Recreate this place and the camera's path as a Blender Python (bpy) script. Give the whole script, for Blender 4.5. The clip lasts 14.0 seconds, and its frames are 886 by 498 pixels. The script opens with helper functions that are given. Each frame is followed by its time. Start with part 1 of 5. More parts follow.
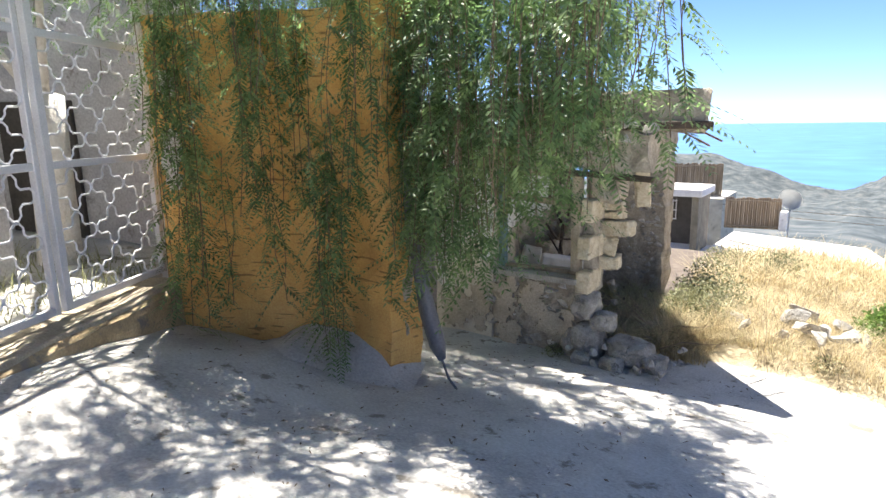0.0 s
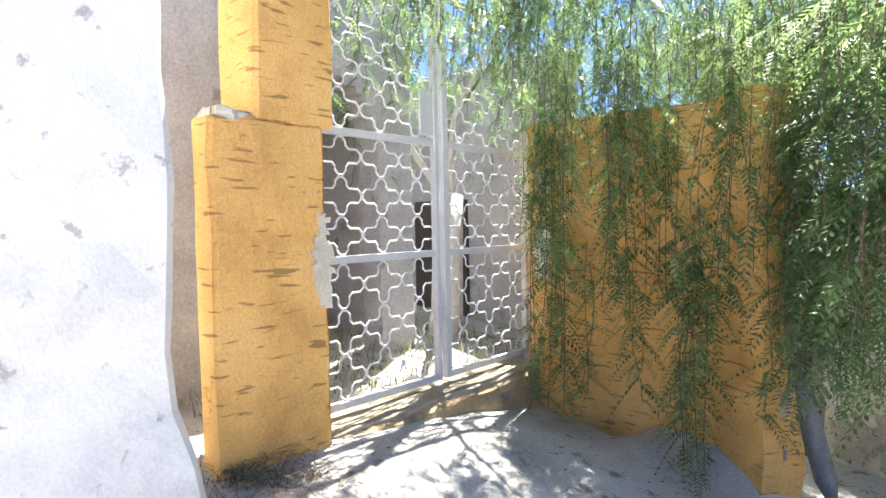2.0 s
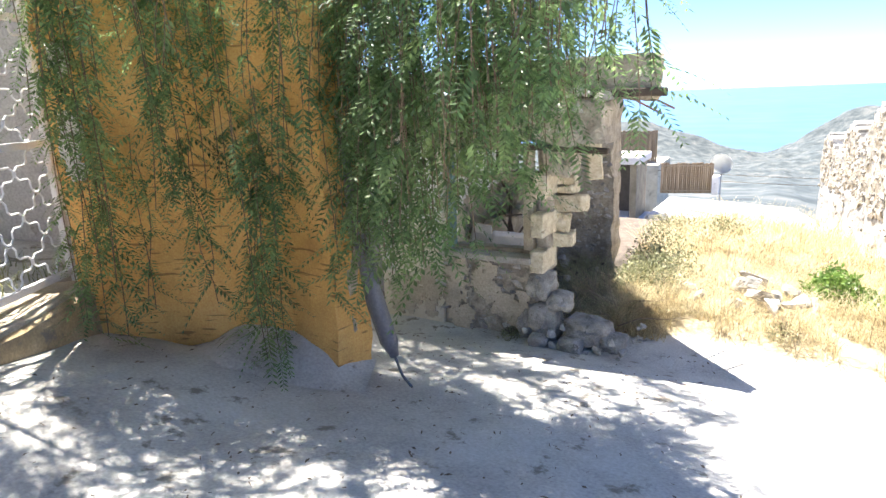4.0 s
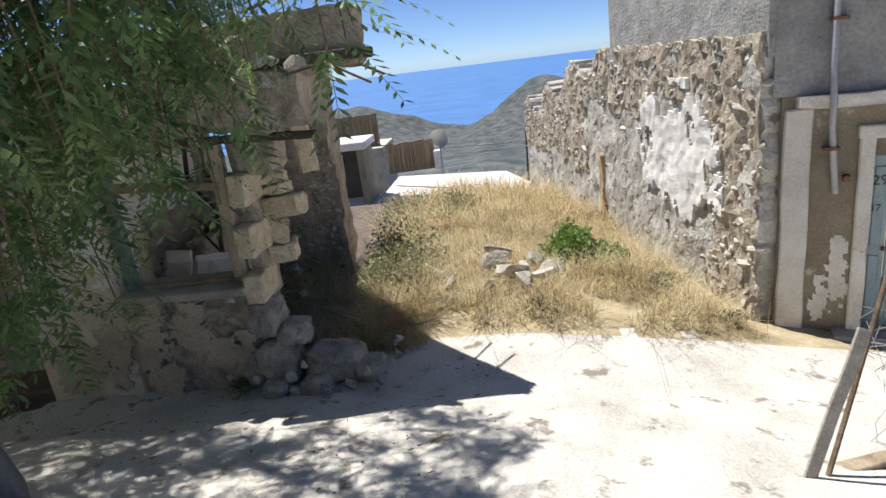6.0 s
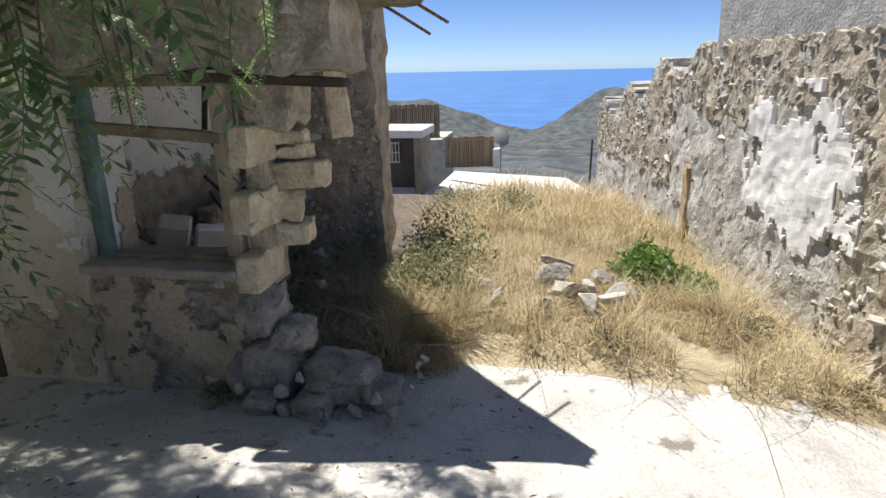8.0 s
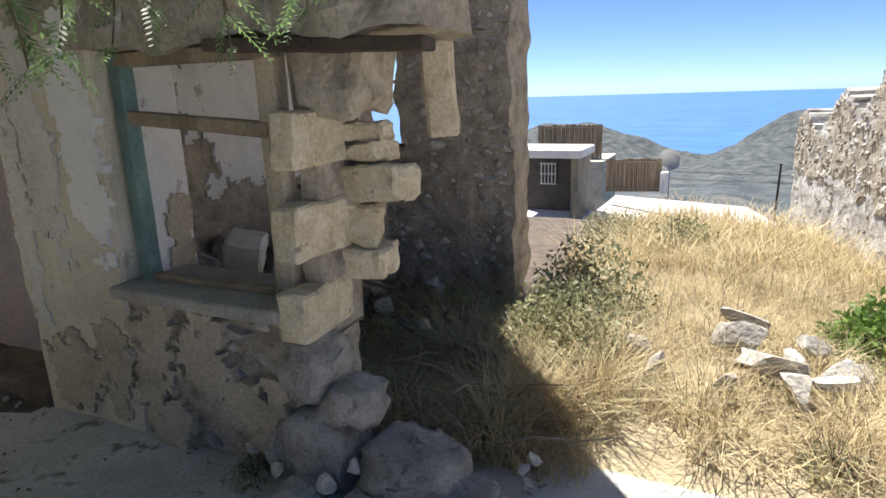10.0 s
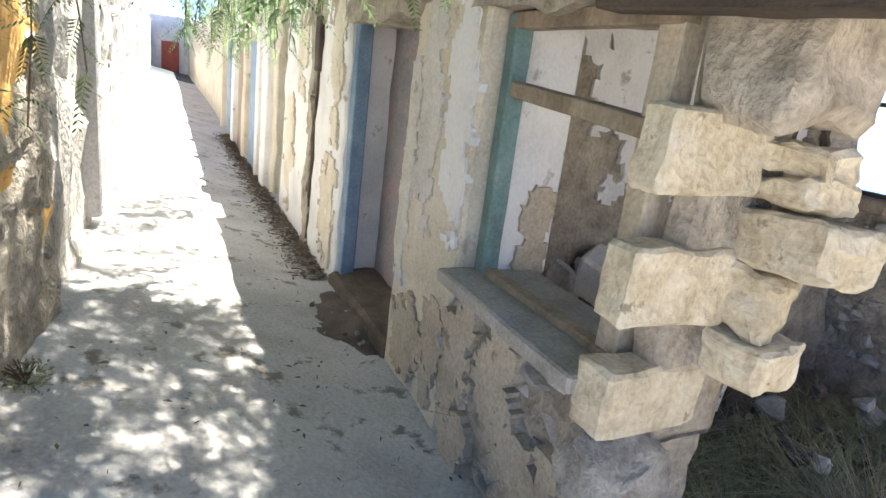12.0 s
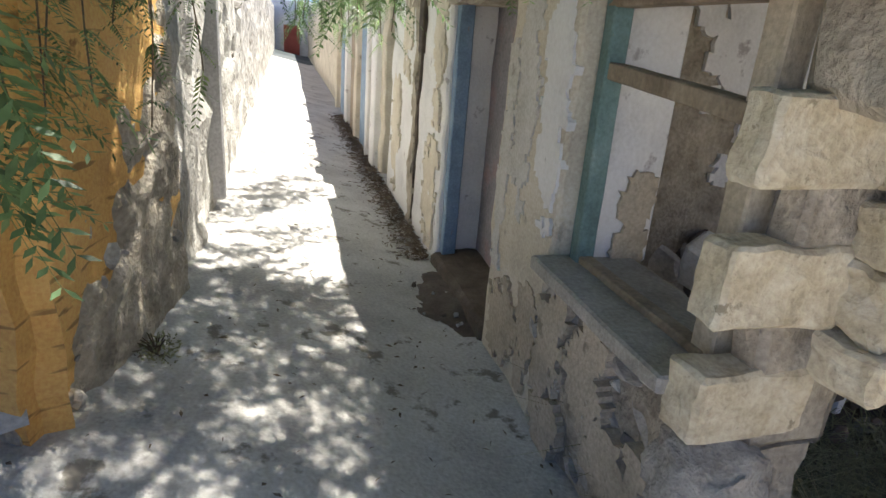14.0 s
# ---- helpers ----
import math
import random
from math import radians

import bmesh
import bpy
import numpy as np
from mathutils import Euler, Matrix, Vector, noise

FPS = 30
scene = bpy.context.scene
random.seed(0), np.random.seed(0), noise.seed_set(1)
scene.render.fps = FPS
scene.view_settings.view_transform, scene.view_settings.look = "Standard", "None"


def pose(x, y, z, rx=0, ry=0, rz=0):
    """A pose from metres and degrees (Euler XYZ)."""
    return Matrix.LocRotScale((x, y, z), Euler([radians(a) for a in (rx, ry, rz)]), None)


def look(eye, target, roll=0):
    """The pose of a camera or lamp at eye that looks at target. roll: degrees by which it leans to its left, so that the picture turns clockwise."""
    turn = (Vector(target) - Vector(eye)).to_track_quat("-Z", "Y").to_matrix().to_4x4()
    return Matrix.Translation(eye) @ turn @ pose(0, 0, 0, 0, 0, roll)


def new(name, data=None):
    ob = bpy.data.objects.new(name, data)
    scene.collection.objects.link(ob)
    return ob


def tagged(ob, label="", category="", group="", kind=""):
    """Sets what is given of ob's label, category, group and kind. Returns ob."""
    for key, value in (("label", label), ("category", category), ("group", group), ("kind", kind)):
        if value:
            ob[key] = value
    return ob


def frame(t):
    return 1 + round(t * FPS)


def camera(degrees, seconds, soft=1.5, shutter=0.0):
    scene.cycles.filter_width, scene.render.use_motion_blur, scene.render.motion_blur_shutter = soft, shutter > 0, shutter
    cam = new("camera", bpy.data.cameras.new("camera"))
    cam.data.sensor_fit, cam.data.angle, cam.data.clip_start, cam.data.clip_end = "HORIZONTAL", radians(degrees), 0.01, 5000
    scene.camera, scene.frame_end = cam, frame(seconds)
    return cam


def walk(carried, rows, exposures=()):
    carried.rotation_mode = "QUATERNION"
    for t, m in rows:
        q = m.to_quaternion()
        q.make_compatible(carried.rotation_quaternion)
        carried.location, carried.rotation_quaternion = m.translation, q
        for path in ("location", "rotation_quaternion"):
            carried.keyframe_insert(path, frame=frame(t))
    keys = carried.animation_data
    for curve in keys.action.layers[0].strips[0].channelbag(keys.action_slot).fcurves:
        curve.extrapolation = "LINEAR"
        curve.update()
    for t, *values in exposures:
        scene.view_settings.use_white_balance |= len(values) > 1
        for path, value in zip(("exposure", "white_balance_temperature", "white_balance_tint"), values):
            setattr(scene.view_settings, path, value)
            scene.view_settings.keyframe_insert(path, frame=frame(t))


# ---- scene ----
cam = camera(72.0, 14.0, soft=1.5)
PATH = [
    (0, (4.521, -6.360, 2.684), (3.406, -4.752, 2.274), -1.0),
    (0.5, (4.472, -6.346, 2.707), (3.127, -4.921, 2.308), -1.0),
    (1, (4.509, -6.386, 2.655), (2.913, -5.217, 2.364), -2.7),
    (1.5, (4.494, -6.388, 2.659), (2.739, -5.449, 2.467), -2.3),
    (2, (4.495, -6.388, 2.659), (2.652, -5.616, 2.578), -1.2),
    (2.5, (4.503, -6.388, 2.657), (2.763, -5.416, 2.484), -1.7),
    (3, (4.503, -6.365, 2.652), (2.982, -5.104, 2.342), -3.9),
    (3.5, (4.315, -6.188, 2.682), (3.105, -4.653, 2.258), -5.2),
    (4, (4.228, -5.996, 2.678), (3.280, -4.306, 2.181), -2.4),
    (4.2, (4.215, -5.834, 2.652), (3.372, -4.088, 2.158), -1.1),
    (6.3, (3.987, -4.443, 2.461), (3.959, -2.545, 1.832), -3.8),
    (6.5, (3.971, -4.362, 2.463), (4.019, -2.479, 1.792), -0.9),
    (7, (3.946, -4.133, 2.369), (3.905, -2.260, 1.669), -0.8),
    (7.5, (3.922, -3.793, 2.243), (3.746, -1.896, 1.635), -0.2),
    (8, (3.886, -3.462, 2.143), (3.561, -1.576, 1.565), -1.2),
    (8.2, (3.872, -3.278, 2.110), (3.487, -1.394, 1.561), -0.4),
    (10.3, (3.748, -1.946, 1.851), (2.857, -0.231, 1.336), 0.0),
    (10.5, (3.643, -1.777, 1.841), (2.692, -0.1, 1.307), 2.6),
    (11, (3.595, -1.491, 1.819), (2.246, -0.086, 1.366), 6.6),
    (11.5, (3.53, -1.318, 1.8), (2.077, -0.057, 1.251), 4.1),
    (12, (3.416, -1.302, 1.81), (1.677, -0.473, 1.272), 7.2),
    (12.5, (3.381, -1.262, 1.853), (1.544, -0.702, 1.297), 6.7),
    (13, (3.402, -1.224, 1.873), (1.504, -0.87, 1.353), 7.3),
    (13.5, (3.428, -1.203, 1.888), (1.546, -0.882, 1.294), 7.0),
    (14, (3.429, -1.225, 1.88), (1.603, -0.738, 1.226), 4.5),
]
walk(cam, [(t, look(e, g, r)) for t, e, g, r in PATH],
     exposures=[(0, 1.65), (0.5, 2.15), (1, 2.5), (2, 2.25), (2.5, 2.3), (3.5, 2.4), (4.2, 2.0), (6.3, 0.5), (8.2, 0.6), (10.3, 1.3), (11, 2.25), (11.5, 2.6), (12, 2.4), (12.5, 2.05), (13, 1.65), (13.5, 1.68), (14, 1.6)])

# ---- light ----
SUN_WAY = Vector((-0.365, 0.30, 1.0)).normalized()
world = bpy.data.worlds.new("sky")
scene.world = world
world.use_nodes = True
wn = world.node_tree.nodes
sky = wn.new("ShaderNodeTexSky")
sky.sky_type = "NISHITA"
sky.sun_disc = False
sky.sun_elevation = math.asin(SUN_WAY.z)
sky.sun_rotation = math.atan2(SUN_WAY.x, SUN_WAY.y)
sky.altitude = 300
sky.dust_density = 0.1
sky.ozone_density = 4.0
sky.air_density = 0.5
wn["Background"].inputs[1].default_value = 0.08
tint = wn.new("ShaderNodeMix")
tint.data_type, tint.blend_type = "RGBA", "MULTIPLY"
tint.inputs["Factor"].default_value = 1.0
tint.inputs["B"].default_value = (0.85, 0.93, 1.09, 1)
world.node_tree.links.new(sky.outputs[0], tint.inputs["A"])
world.node_tree.links.new(tint.outputs["Result"], wn["Background"].inputs[0])
sun = new("sun", bpy.data.lights.new("sun", "SUN"))
sun.data.energy = 5.0
sun.data.angle = radians(0.55)
sun.data.color = (1.0, 0.95, 0.87)
sun.matrix_world = look(SUN_WAY * 50, (0, 0, 0))


# ---- materials ----
def mat(name, stops, size=1.0, rough=0.85, bump=0.4, fine=40.0, metal=0.0, stretch=(1, 1, 1), grime=None, vary=0.0, detail=8.0, bump_size=None):
    """stops: colours from low to high noise. size: features per metre. grime: (colour, threshold, features per metre)."""
    m = bpy.data.materials.new(name)
    m.use_nodes = True
    nt = m.node_tree
    n, l = nt.nodes, nt.links
    bsdf = n["Principled BSDF"]
    bsdf.inputs["Roughness"].default_value = rough
    bsdf.inputs["Metallic"].default_value = metal
    geo = n.new("ShaderNodeNewGeometry")
    mp = n.new("ShaderNodeMapping")
    mp.inputs["Scale"].default_value = stretch
    l.new(geo.outputs["Position"], mp.inputs["Vector"])
    big = n.new("ShaderNodeTexNoise")
    big.inputs["Scale"].default_value = size
    big.inputs["Detail"].default_value = detail
    big.inputs["Roughness"].default_value = 0.6
    l.new(mp.outputs[0], big.inputs["Vector"])
    ramp = n.new("ShaderNodeValToRGB")
    el = ramp.color_ramp.elements
    k = len(stops)
    for i, c in enumerate(stops):
        p = 0.28 + 0.44 * i / max(1, k - 1)
        e = el[i] if i < 2 else el.new(p)
        e.position = p
        e.color = (*c, 1)
    l.new(big.outputs["Fac"], ramp.inputs[0])
    col = ramp.outputs[0]
    small = n.new("ShaderNodeTexNoise")
    small.inputs["Scale"].default_value = fine
    small.inputs["Detail"].default_value = 6
    l.new(geo.outputs["Position"], small.inputs["Vector"])
    mul = n.new("ShaderNodeMix")
    mul.data_type, mul.blend_type = "RGBA", "OVERLAY"
    mul.inputs["Factor"].default_value = 0.45
    l.new(col, mul.inputs["A"])
    l.new(small.outputs["Fac"], mul.inputs["B"])
    col = mul.outputs["Result"]
    if grime:
        gc, th, gs = grime
        g = n.new("ShaderNodeTexNoise")
        g.inputs["Scale"].default_value = gs
        g.inputs["Detail"].default_value = 10
        g.inputs["Roughness"].default_value = 0.65
        l.new(geo.outputs["Position"], g.inputs["Vector"])
        gr = n.new("ShaderNodeMapRange")
        gr.inputs["From Min"].default_value = th
        gr.inputs["From Max"].default_value = th + 0.06
        l.new(g.outputs["Fac"], gr.inputs["Value"])
        gm = n.new("ShaderNodeMix")
        gm.data_type = "RGBA"
        l.new(gr.outputs[0], gm.inputs["Factor"])
        l.new(col, gm.inputs["A"])
        gm.inputs["B"].default_value = (*gc, 1)
        col = gm.outputs["Result"]
    if vary:
        oi = n.new("ShaderNodeObjectInfo")
        hsv = n.new("ShaderNodeHueSaturation")
        mr = n.new("ShaderNodeMapRange")
        mr.inputs["To Min"].default_value = 1 - vary
        mr.inputs["To Max"].default_value = 1 + vary
        l.new(oi.outputs["Random"], mr.inputs["Value"])
        l.new(mr.outputs[0], hsv.inputs["Value"])
        l.new(col, hsv.inputs["Color"])
        col = hsv.outputs["Color"]
    l.new(col, bsdf.inputs["Base Color"])
    if bump:
        add = n.new("ShaderNodeMath")
        add.operation = "ADD"
        l.new(big.outputs["Fac"], add.inputs[0])
        half = n.new("ShaderNodeMath")
        half.operation = "MULTIPLY"
        half.inputs[1].default_value = 0.35
        l.new(small.outputs["Fac"], half.inputs[0])
        l.new(half.outputs[0], add.inputs[1])
        b = n.new("ShaderNodeBump")
        b.inputs["Strength"].default_value = bump
        b.inputs["Distance"].default_value = bump_size or 0.03
        l.new(add.outputs[0], b.inputs["Height"])
        l.new(b.outputs[0], bsdf.inputs["Normal"])
    return m


def island_vary(m, amount):
    """Vary a joined mesh's brightness from piece to piece."""
    nt = m.node_tree
    n, l = nt.nodes, nt.links
    bsdf = n["Principled BSDF"]
    src = bsdf.inputs["Base Color"].links[0].from_socket
    g = n.new("ShaderNodeNewGeometry")
    mr = n.new("ShaderNodeMapRange")
    mr.inputs["To Min"].default_value, mr.inputs["To Max"].default_value = 1 - amount, 1 + amount
    l.new(g.outputs["Random Per Island"], mr.inputs["Value"])
    h = n.new("ShaderNodeHueSaturation")
    l.new(mr.outputs[0], h.inputs["Value"])
    l.new(src, h.inputs["Color"])
    l.new(h.outputs["Color"], bsdf.inputs["Base Color"])
    return m


def leafy(m, amount=0.35):
    """Let light through a thin leaf."""
    b = m.node_tree.nodes["Principled BSDF"]
    src = b.inputs["Base Color"].links[0].from_socket
    t = m.node_tree.nodes.new("ShaderNodeBsdfTranslucent")
    mix = m.node_tree.nodes.new("ShaderNodeMixShader")
    mix.inputs[0].default_value = amount
    out = m.node_tree.nodes["Material Output"]
    m.node_tree.links.new(src, t.inputs[0])
    m.node_tree.links.new(b.outputs[0], mix.inputs[1])
    m.node_tree.links.new(t.outputs[0], mix.inputs[2])
    m.node_tree.links.new(mix.outputs[0], out.inputs[0])
    return m


M_STREET = mat("street_concrete", [(0.38, 0.36, 0.335), (0.53, 0.51, 0.475), (0.63, 0.61, 0.575)], 1.6, 0.9, 0.9, 45, grime=((0.24, 0.215, 0.18), 0.585, 3.4))
M_CREAM = mat("cream_plaster", [(0.48, 0.43, 0.335), (0.64, 0.58, 0.46), (0.73, 0.68, 0.57)], 2.2, 0.9, 0.45, 60, grime=((0.36, 0.32, 0.25), 0.61, 2.6))
M_WHITE = mat("whitewash", [(0.62, 0.61, 0.60), (0.78, 0.77, 0.75), (0.84, 0.83, 0.81)], 2.0, 0.9, 0.4, 50, grime=((0.44, 0.41, 0.40), 0.61, 5.5))
M_ORANGE = mat("ochre_orange_paint", [(0.54, 0.29, 0.085), (0.72, 0.42, 0.13), (0.78, 0.49, 0.18)], 1.8, 0.8, 0.35, 60, grime=((0.33, 0.17, 0.05), 0.64, 5.0))
M_STEP = mat("dirty_ochre_plaster", [(0.30, 0.22, 0.13), (0.46, 0.34, 0.19), (0.58, 0.45, 0.28)], 3.0, 0.9, 0.6, 50, grime=((0.28, 0.23, 0.18), 0.55, 4.0))
M_RUBBLE = mat("rubble_stone", [(0.24, 0.22, 0.19), (0.42, 0.395, 0.35), (0.60, 0.57, 0.52)], 5.0, 0.95, 0.8, 45, vary=0.35)
M_MORTAR = mat("earth_mortar", [(0.21, 0.18, 0.135), (0.40, 0.35, 0.275), (0.53, 0.475, 0.385)], 6.0, 0.95, 0.9, 40, bump_size=0.05)
M_BLOCK = mat("limestone_block", [(0.42, 0.345, 0.22), (0.61, 0.53, 0.375), (0.70, 0.635, 0.49)], 9.0, 0.95, 0.7, 45, vary=0.12, grime=((0.34, 0.28, 0.19), 0.62, 14.0))
M_LIME = mat("limewashed_mortar", [(0.26, 0.24, 0.21), (0.46, 0.44, 0.40), (0.66, 0.64, 0.60)], 3.2, 0.95, 0.9, 30, bump_size=0.05, grime=((0.22, 0.19, 0.15), 0.6, 4.0))
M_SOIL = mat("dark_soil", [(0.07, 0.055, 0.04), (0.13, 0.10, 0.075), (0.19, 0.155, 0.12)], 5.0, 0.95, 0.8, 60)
M_SILL = mat("grey_sill_stone", [(0.25, 0.23, 0.195), (0.35, 0.325, 0.28), (0.45, 0.42, 0.37)], 4.0, 0.9, 0.5, 60)
M_TIMBER = mat("weathered_timber", [(0.16, 0.12, 0.08), (0.30, 0.24, 0.17), (0.42, 0.35, 0.26)], 7.0, 0.85, 0.5, 50, stretch=(1, 1, 0.15))
M_BEAM = mat("dark_old_beam", [(0.03, 0.022, 0.016), (0.07, 0.05, 0.035), (0.13, 0.10, 0.075)], 8.0, 0.8, 0.6, 50, stretch=(0.15, 1, 1))
M_PALEWOOD = mat("pale_bare_wood", [(0.36, 0.30, 0.22), (0.50, 0.43, 0.32), (0.60, 0.53, 0.41)], 7.0, 0.85, 0.5, 50, stretch=(1, 1, 0.15))
M_TEAL = mat("teal_paint_wood", [(0.10, 0.165, 0.16), (0.145, 0.235, 0.225), (0.21, 0.30, 0.285)], 5.0, 0.65, 0.3, 60, grime=((0.30, 0.25, 0.18), 0.66, 9.0))
M_BLUE = mat("blue_paint_wood", [(0.14, 0.21, 0.30), (0.20, 0.30, 0.42), (0.28, 0.37, 0.47)], 5.0, 0.65, 0.3, 60, grime=((0.30, 0.25, 0.2), 0.64, 9.0))
M_GATE = mat("white_gate_paint", [(0.58, 0.58, 0.60), (0.70, 0.70, 0.72)], 3.0, 0.45, 0.05, 80, grime=((0.35, 0.27, 0.2), 0.74, 14.0))
M_RENDER = mat("grey_cement_render", [(0.22, 0.22, 0.215), (0.31, 0.31, 0.30), (0.40, 0.40, 0.39)], 3.0, 0.95, 1.0, 32, bump_size=0.04)
M_CRUST = mat("tan_plaster_crust", [(0.33, 0.28, 0.205), (0.47, 0.405, 0.305), (0.57, 0.50, 0.39)], 3.0, 0.95, 0.6, 55, grime=((0.27, 0.23, 0.17), 0.6, 6.0))
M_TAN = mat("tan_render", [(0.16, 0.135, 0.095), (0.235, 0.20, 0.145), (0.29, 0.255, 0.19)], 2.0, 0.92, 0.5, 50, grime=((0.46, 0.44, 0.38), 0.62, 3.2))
M_TRIM = mat("pale_trim_plaster", [(0.48, 0.46, 0.41), (0.60, 0.58, 0.53), (0.70, 0.68, 0.63)], 3.0, 0.9, 0.4, 60, grime=((0.33, 0.30, 0.25), 0.64, 5.0))
M_DOOR = mat("faded_blue_door_paint", [(0.20, 0.28, 0.30), (0.29, 0.38, 0.40), (0.36, 0.45, 0.47)], 3.0, 0.55, 0.15, 70, stretch=(1, 1, 0.3))
M_PIPE = mat("grey_pipe", [(0.30, 0.31, 0.33), (0.42, 0.43, 0.45)], 6.0, 0.5, 0.1, 60)
M_RUST = mat("rusty_iron", [(0.10, 0.045, 0.025), (0.20, 0.10, 0.06), (0.28, 0.17, 0.11)], 20.0, 0.8, 0.5, 80)
M_WIRE = mat("galvanised_wire", [(0.35, 0.36, 0.38), (0.5, 0.51, 0.53)], 10, 0.45, 0, 60, metal=0.5)
M_BARK = mat("whitewashed_bark", [(0.45, 0.42, 0.38), (0.66, 0.63, 0.58), (0.76, 0.74, 0.70)], 6.0, 0.9, 0.8, 40)
M_TWIG = mat("brown_twig", [(0.08, 0.055, 0.035), (0.15, 0.11, 0.07), (0.22, 0.17, 0.11)], 20.0, 0.85, 0.4, 80)
M_LEAF = leafy(island_vary(mat("pepper_leaf", [(0.085, 0.155, 0.06), (0.17, 0.265, 0.105), (0.33, 0.42, 0.175)], 2.0, 0.45, 0, 30), 0.4), 0.55)
M_DRY = leafy(island_vary(mat("dry_grass", [(0.37, 0.29, 0.15), (0.55, 0.455, 0.27), (0.68, 0.60, 0.40)], 2.5, 0.75, 0, 30), 0.3), 0.3)
M_WEED = leafy(island_vary(mat("weed_leaf", [(0.17, 0.18, 0.09), (0.28, 0.285, 0.15), (0.43, 0.42, 0.25)], 4.0, 0.6, 0, 30), 0.35), 0.3)
M_GREEN = leafy(island_vary(mat("fresh_green_leaf", [(0.09, 0.16, 0.035), (0.16, 0.26, 0.06), (0.26, 0.36, 0.10)], 6.0, 0.5, 0, 30), 0.3), 0.4)
M_FIELD = mat("dry_field_earth", [(0.24, 0.195, 0.12), (0.40, 0.335, 0.215), (0.53, 0.46, 0.32)], 3.0, 0.95, 0.8, 50)
M_BAMBOO = mat("reed_fence", [(0.20, 0.14, 0.08), (0.30, 0.22, 0.14), (0.38, 0.29, 0.19)], 6.0, 0.85, 0.3, 40, stretch=(1, 1, 0.1), vary=0.2)
M_ROOF = mat("pale_roof_concrete", [(0.55, 0.52, 0.51), (0.66, 0.63, 0.62), (0.72, 0.70, 0.69)], 0.8, 0.9, 0.3, 12)
M_DISH = mat("dish_paint", [(0.5, 0.5, 0.48), (0.62, 0.62, 0.6)], 2, 0.5, 0, 30)
# near-black colour that stands in for shade inside openings
M_SHADE = mat("interior_shade", [(0.05, 0.045, 0.04), (0.10, 0.09, 0.08)], 3, 0.95, 0.4, 30)
M_COURT = mat("grey_lilac_whitewash", [(0.34, 0.33, 0.34), (0.46, 0.45, 0.46), (0.56, 0.55, 0.55)], 1.4, 0.9, 0.4, 40, grime=((0.27, 0.25, 0.24), 0.6, 3.0))
M_PLASTIC = mat("grey_plastic_sheet", [(0.07, 0.075, 0.085), (0.12, 0.125, 0.14), (0.17, 0.17, 0.185)], 9, 0.45, 0.4, 50, stretch=(1, 1, 0.2))


def strokes(m, colour=(0.22, 0.115, 0.035)):
    """Short level tool marks scored into wet plaster."""
    nt = m.node_tree
    n, l = nt.nodes, nt.links
    bsdf = n["Principled BSDF"]
    src = bsdf.inputs["Base Color"].links[0].from_socket
    g = n.new("ShaderNodeNewGeometry")
    mp = n.new("ShaderNodeMapping")
    mp.inputs["Scale"].default_value = (4.2, 4.2, 30)
    l.new(g.outputs["Position"], mp.inputs["Vector"])
    t = n.new("ShaderNodeTexNoise")
    t.inputs["Scale"].default_value = 1.0
    t.inputs["Detail"].default_value = 1.5
    l.new(mp.outputs[0], t.inputs["Vector"])
    r = n.new("ShaderNodeMapRange")
    r.inputs["From Min"].default_value, r.inputs["From Max"].default_value = 0.63, 0.69
    r.inputs["To Max"].default_value = 0.75
    l.new(t.outputs["Fac"], r.inputs["Value"])
    x = n.new("ShaderNodeMix")
    x.data_type = "RGBA"
    x.inputs["B"].default_value = (*colour, 1)
    l.new(r.outputs[0], x.inputs["Factor"])
    l.new(src, x.inputs["A"])
    l.new(x.outputs["Result"], bsdf.inputs["Base Color"])
    return m


strokes(M_ORANGE)


# ---- builders ----
def thing(name, label="", category="", group="", kind=""):
    return tagged(new(name), label, category, group, kind)


def part(name, bm, material, parent=None, label="", smooth=False):
    me = bpy.data.meshes.new(name)
    bm.to_mesh(me)
    bm.free()
    me.materials.append(material)
    if smooth:
        me.shade_smooth()
    ob = new(name, me)
    if parent is not None:
        ob.parent = parent
    if label:
        ob["label"] = label
    return ob


def mesh_part(name, verts, faces, material, parent=None, label="", smooth=False):
    me = bpy.data.meshes.new(name)
    me.from_pydata(verts, [], faces)
    me.materials.append(material)
    if smooth:
        me.shade_smooth()
    ob = new(name, me)
    if parent is not None:
        ob.parent = parent
    if label:
        ob["label"] = label
    return ob


def box(bm, lo, hi, m=None):
    """An upright box between two corners, turned by m if given."""
    c = [(a + b) / 2 for a, b in zip(lo, hi)]
    s = [abs(b - a) for a, b in zip(lo, hi)]
    mm = Matrix.Translation(c) @ Matrix.Diagonal((*s, 1))
    return bmesh.ops.create_cube(bm, size=1, matrix=(m @ mm) if m else mm)["verts"]


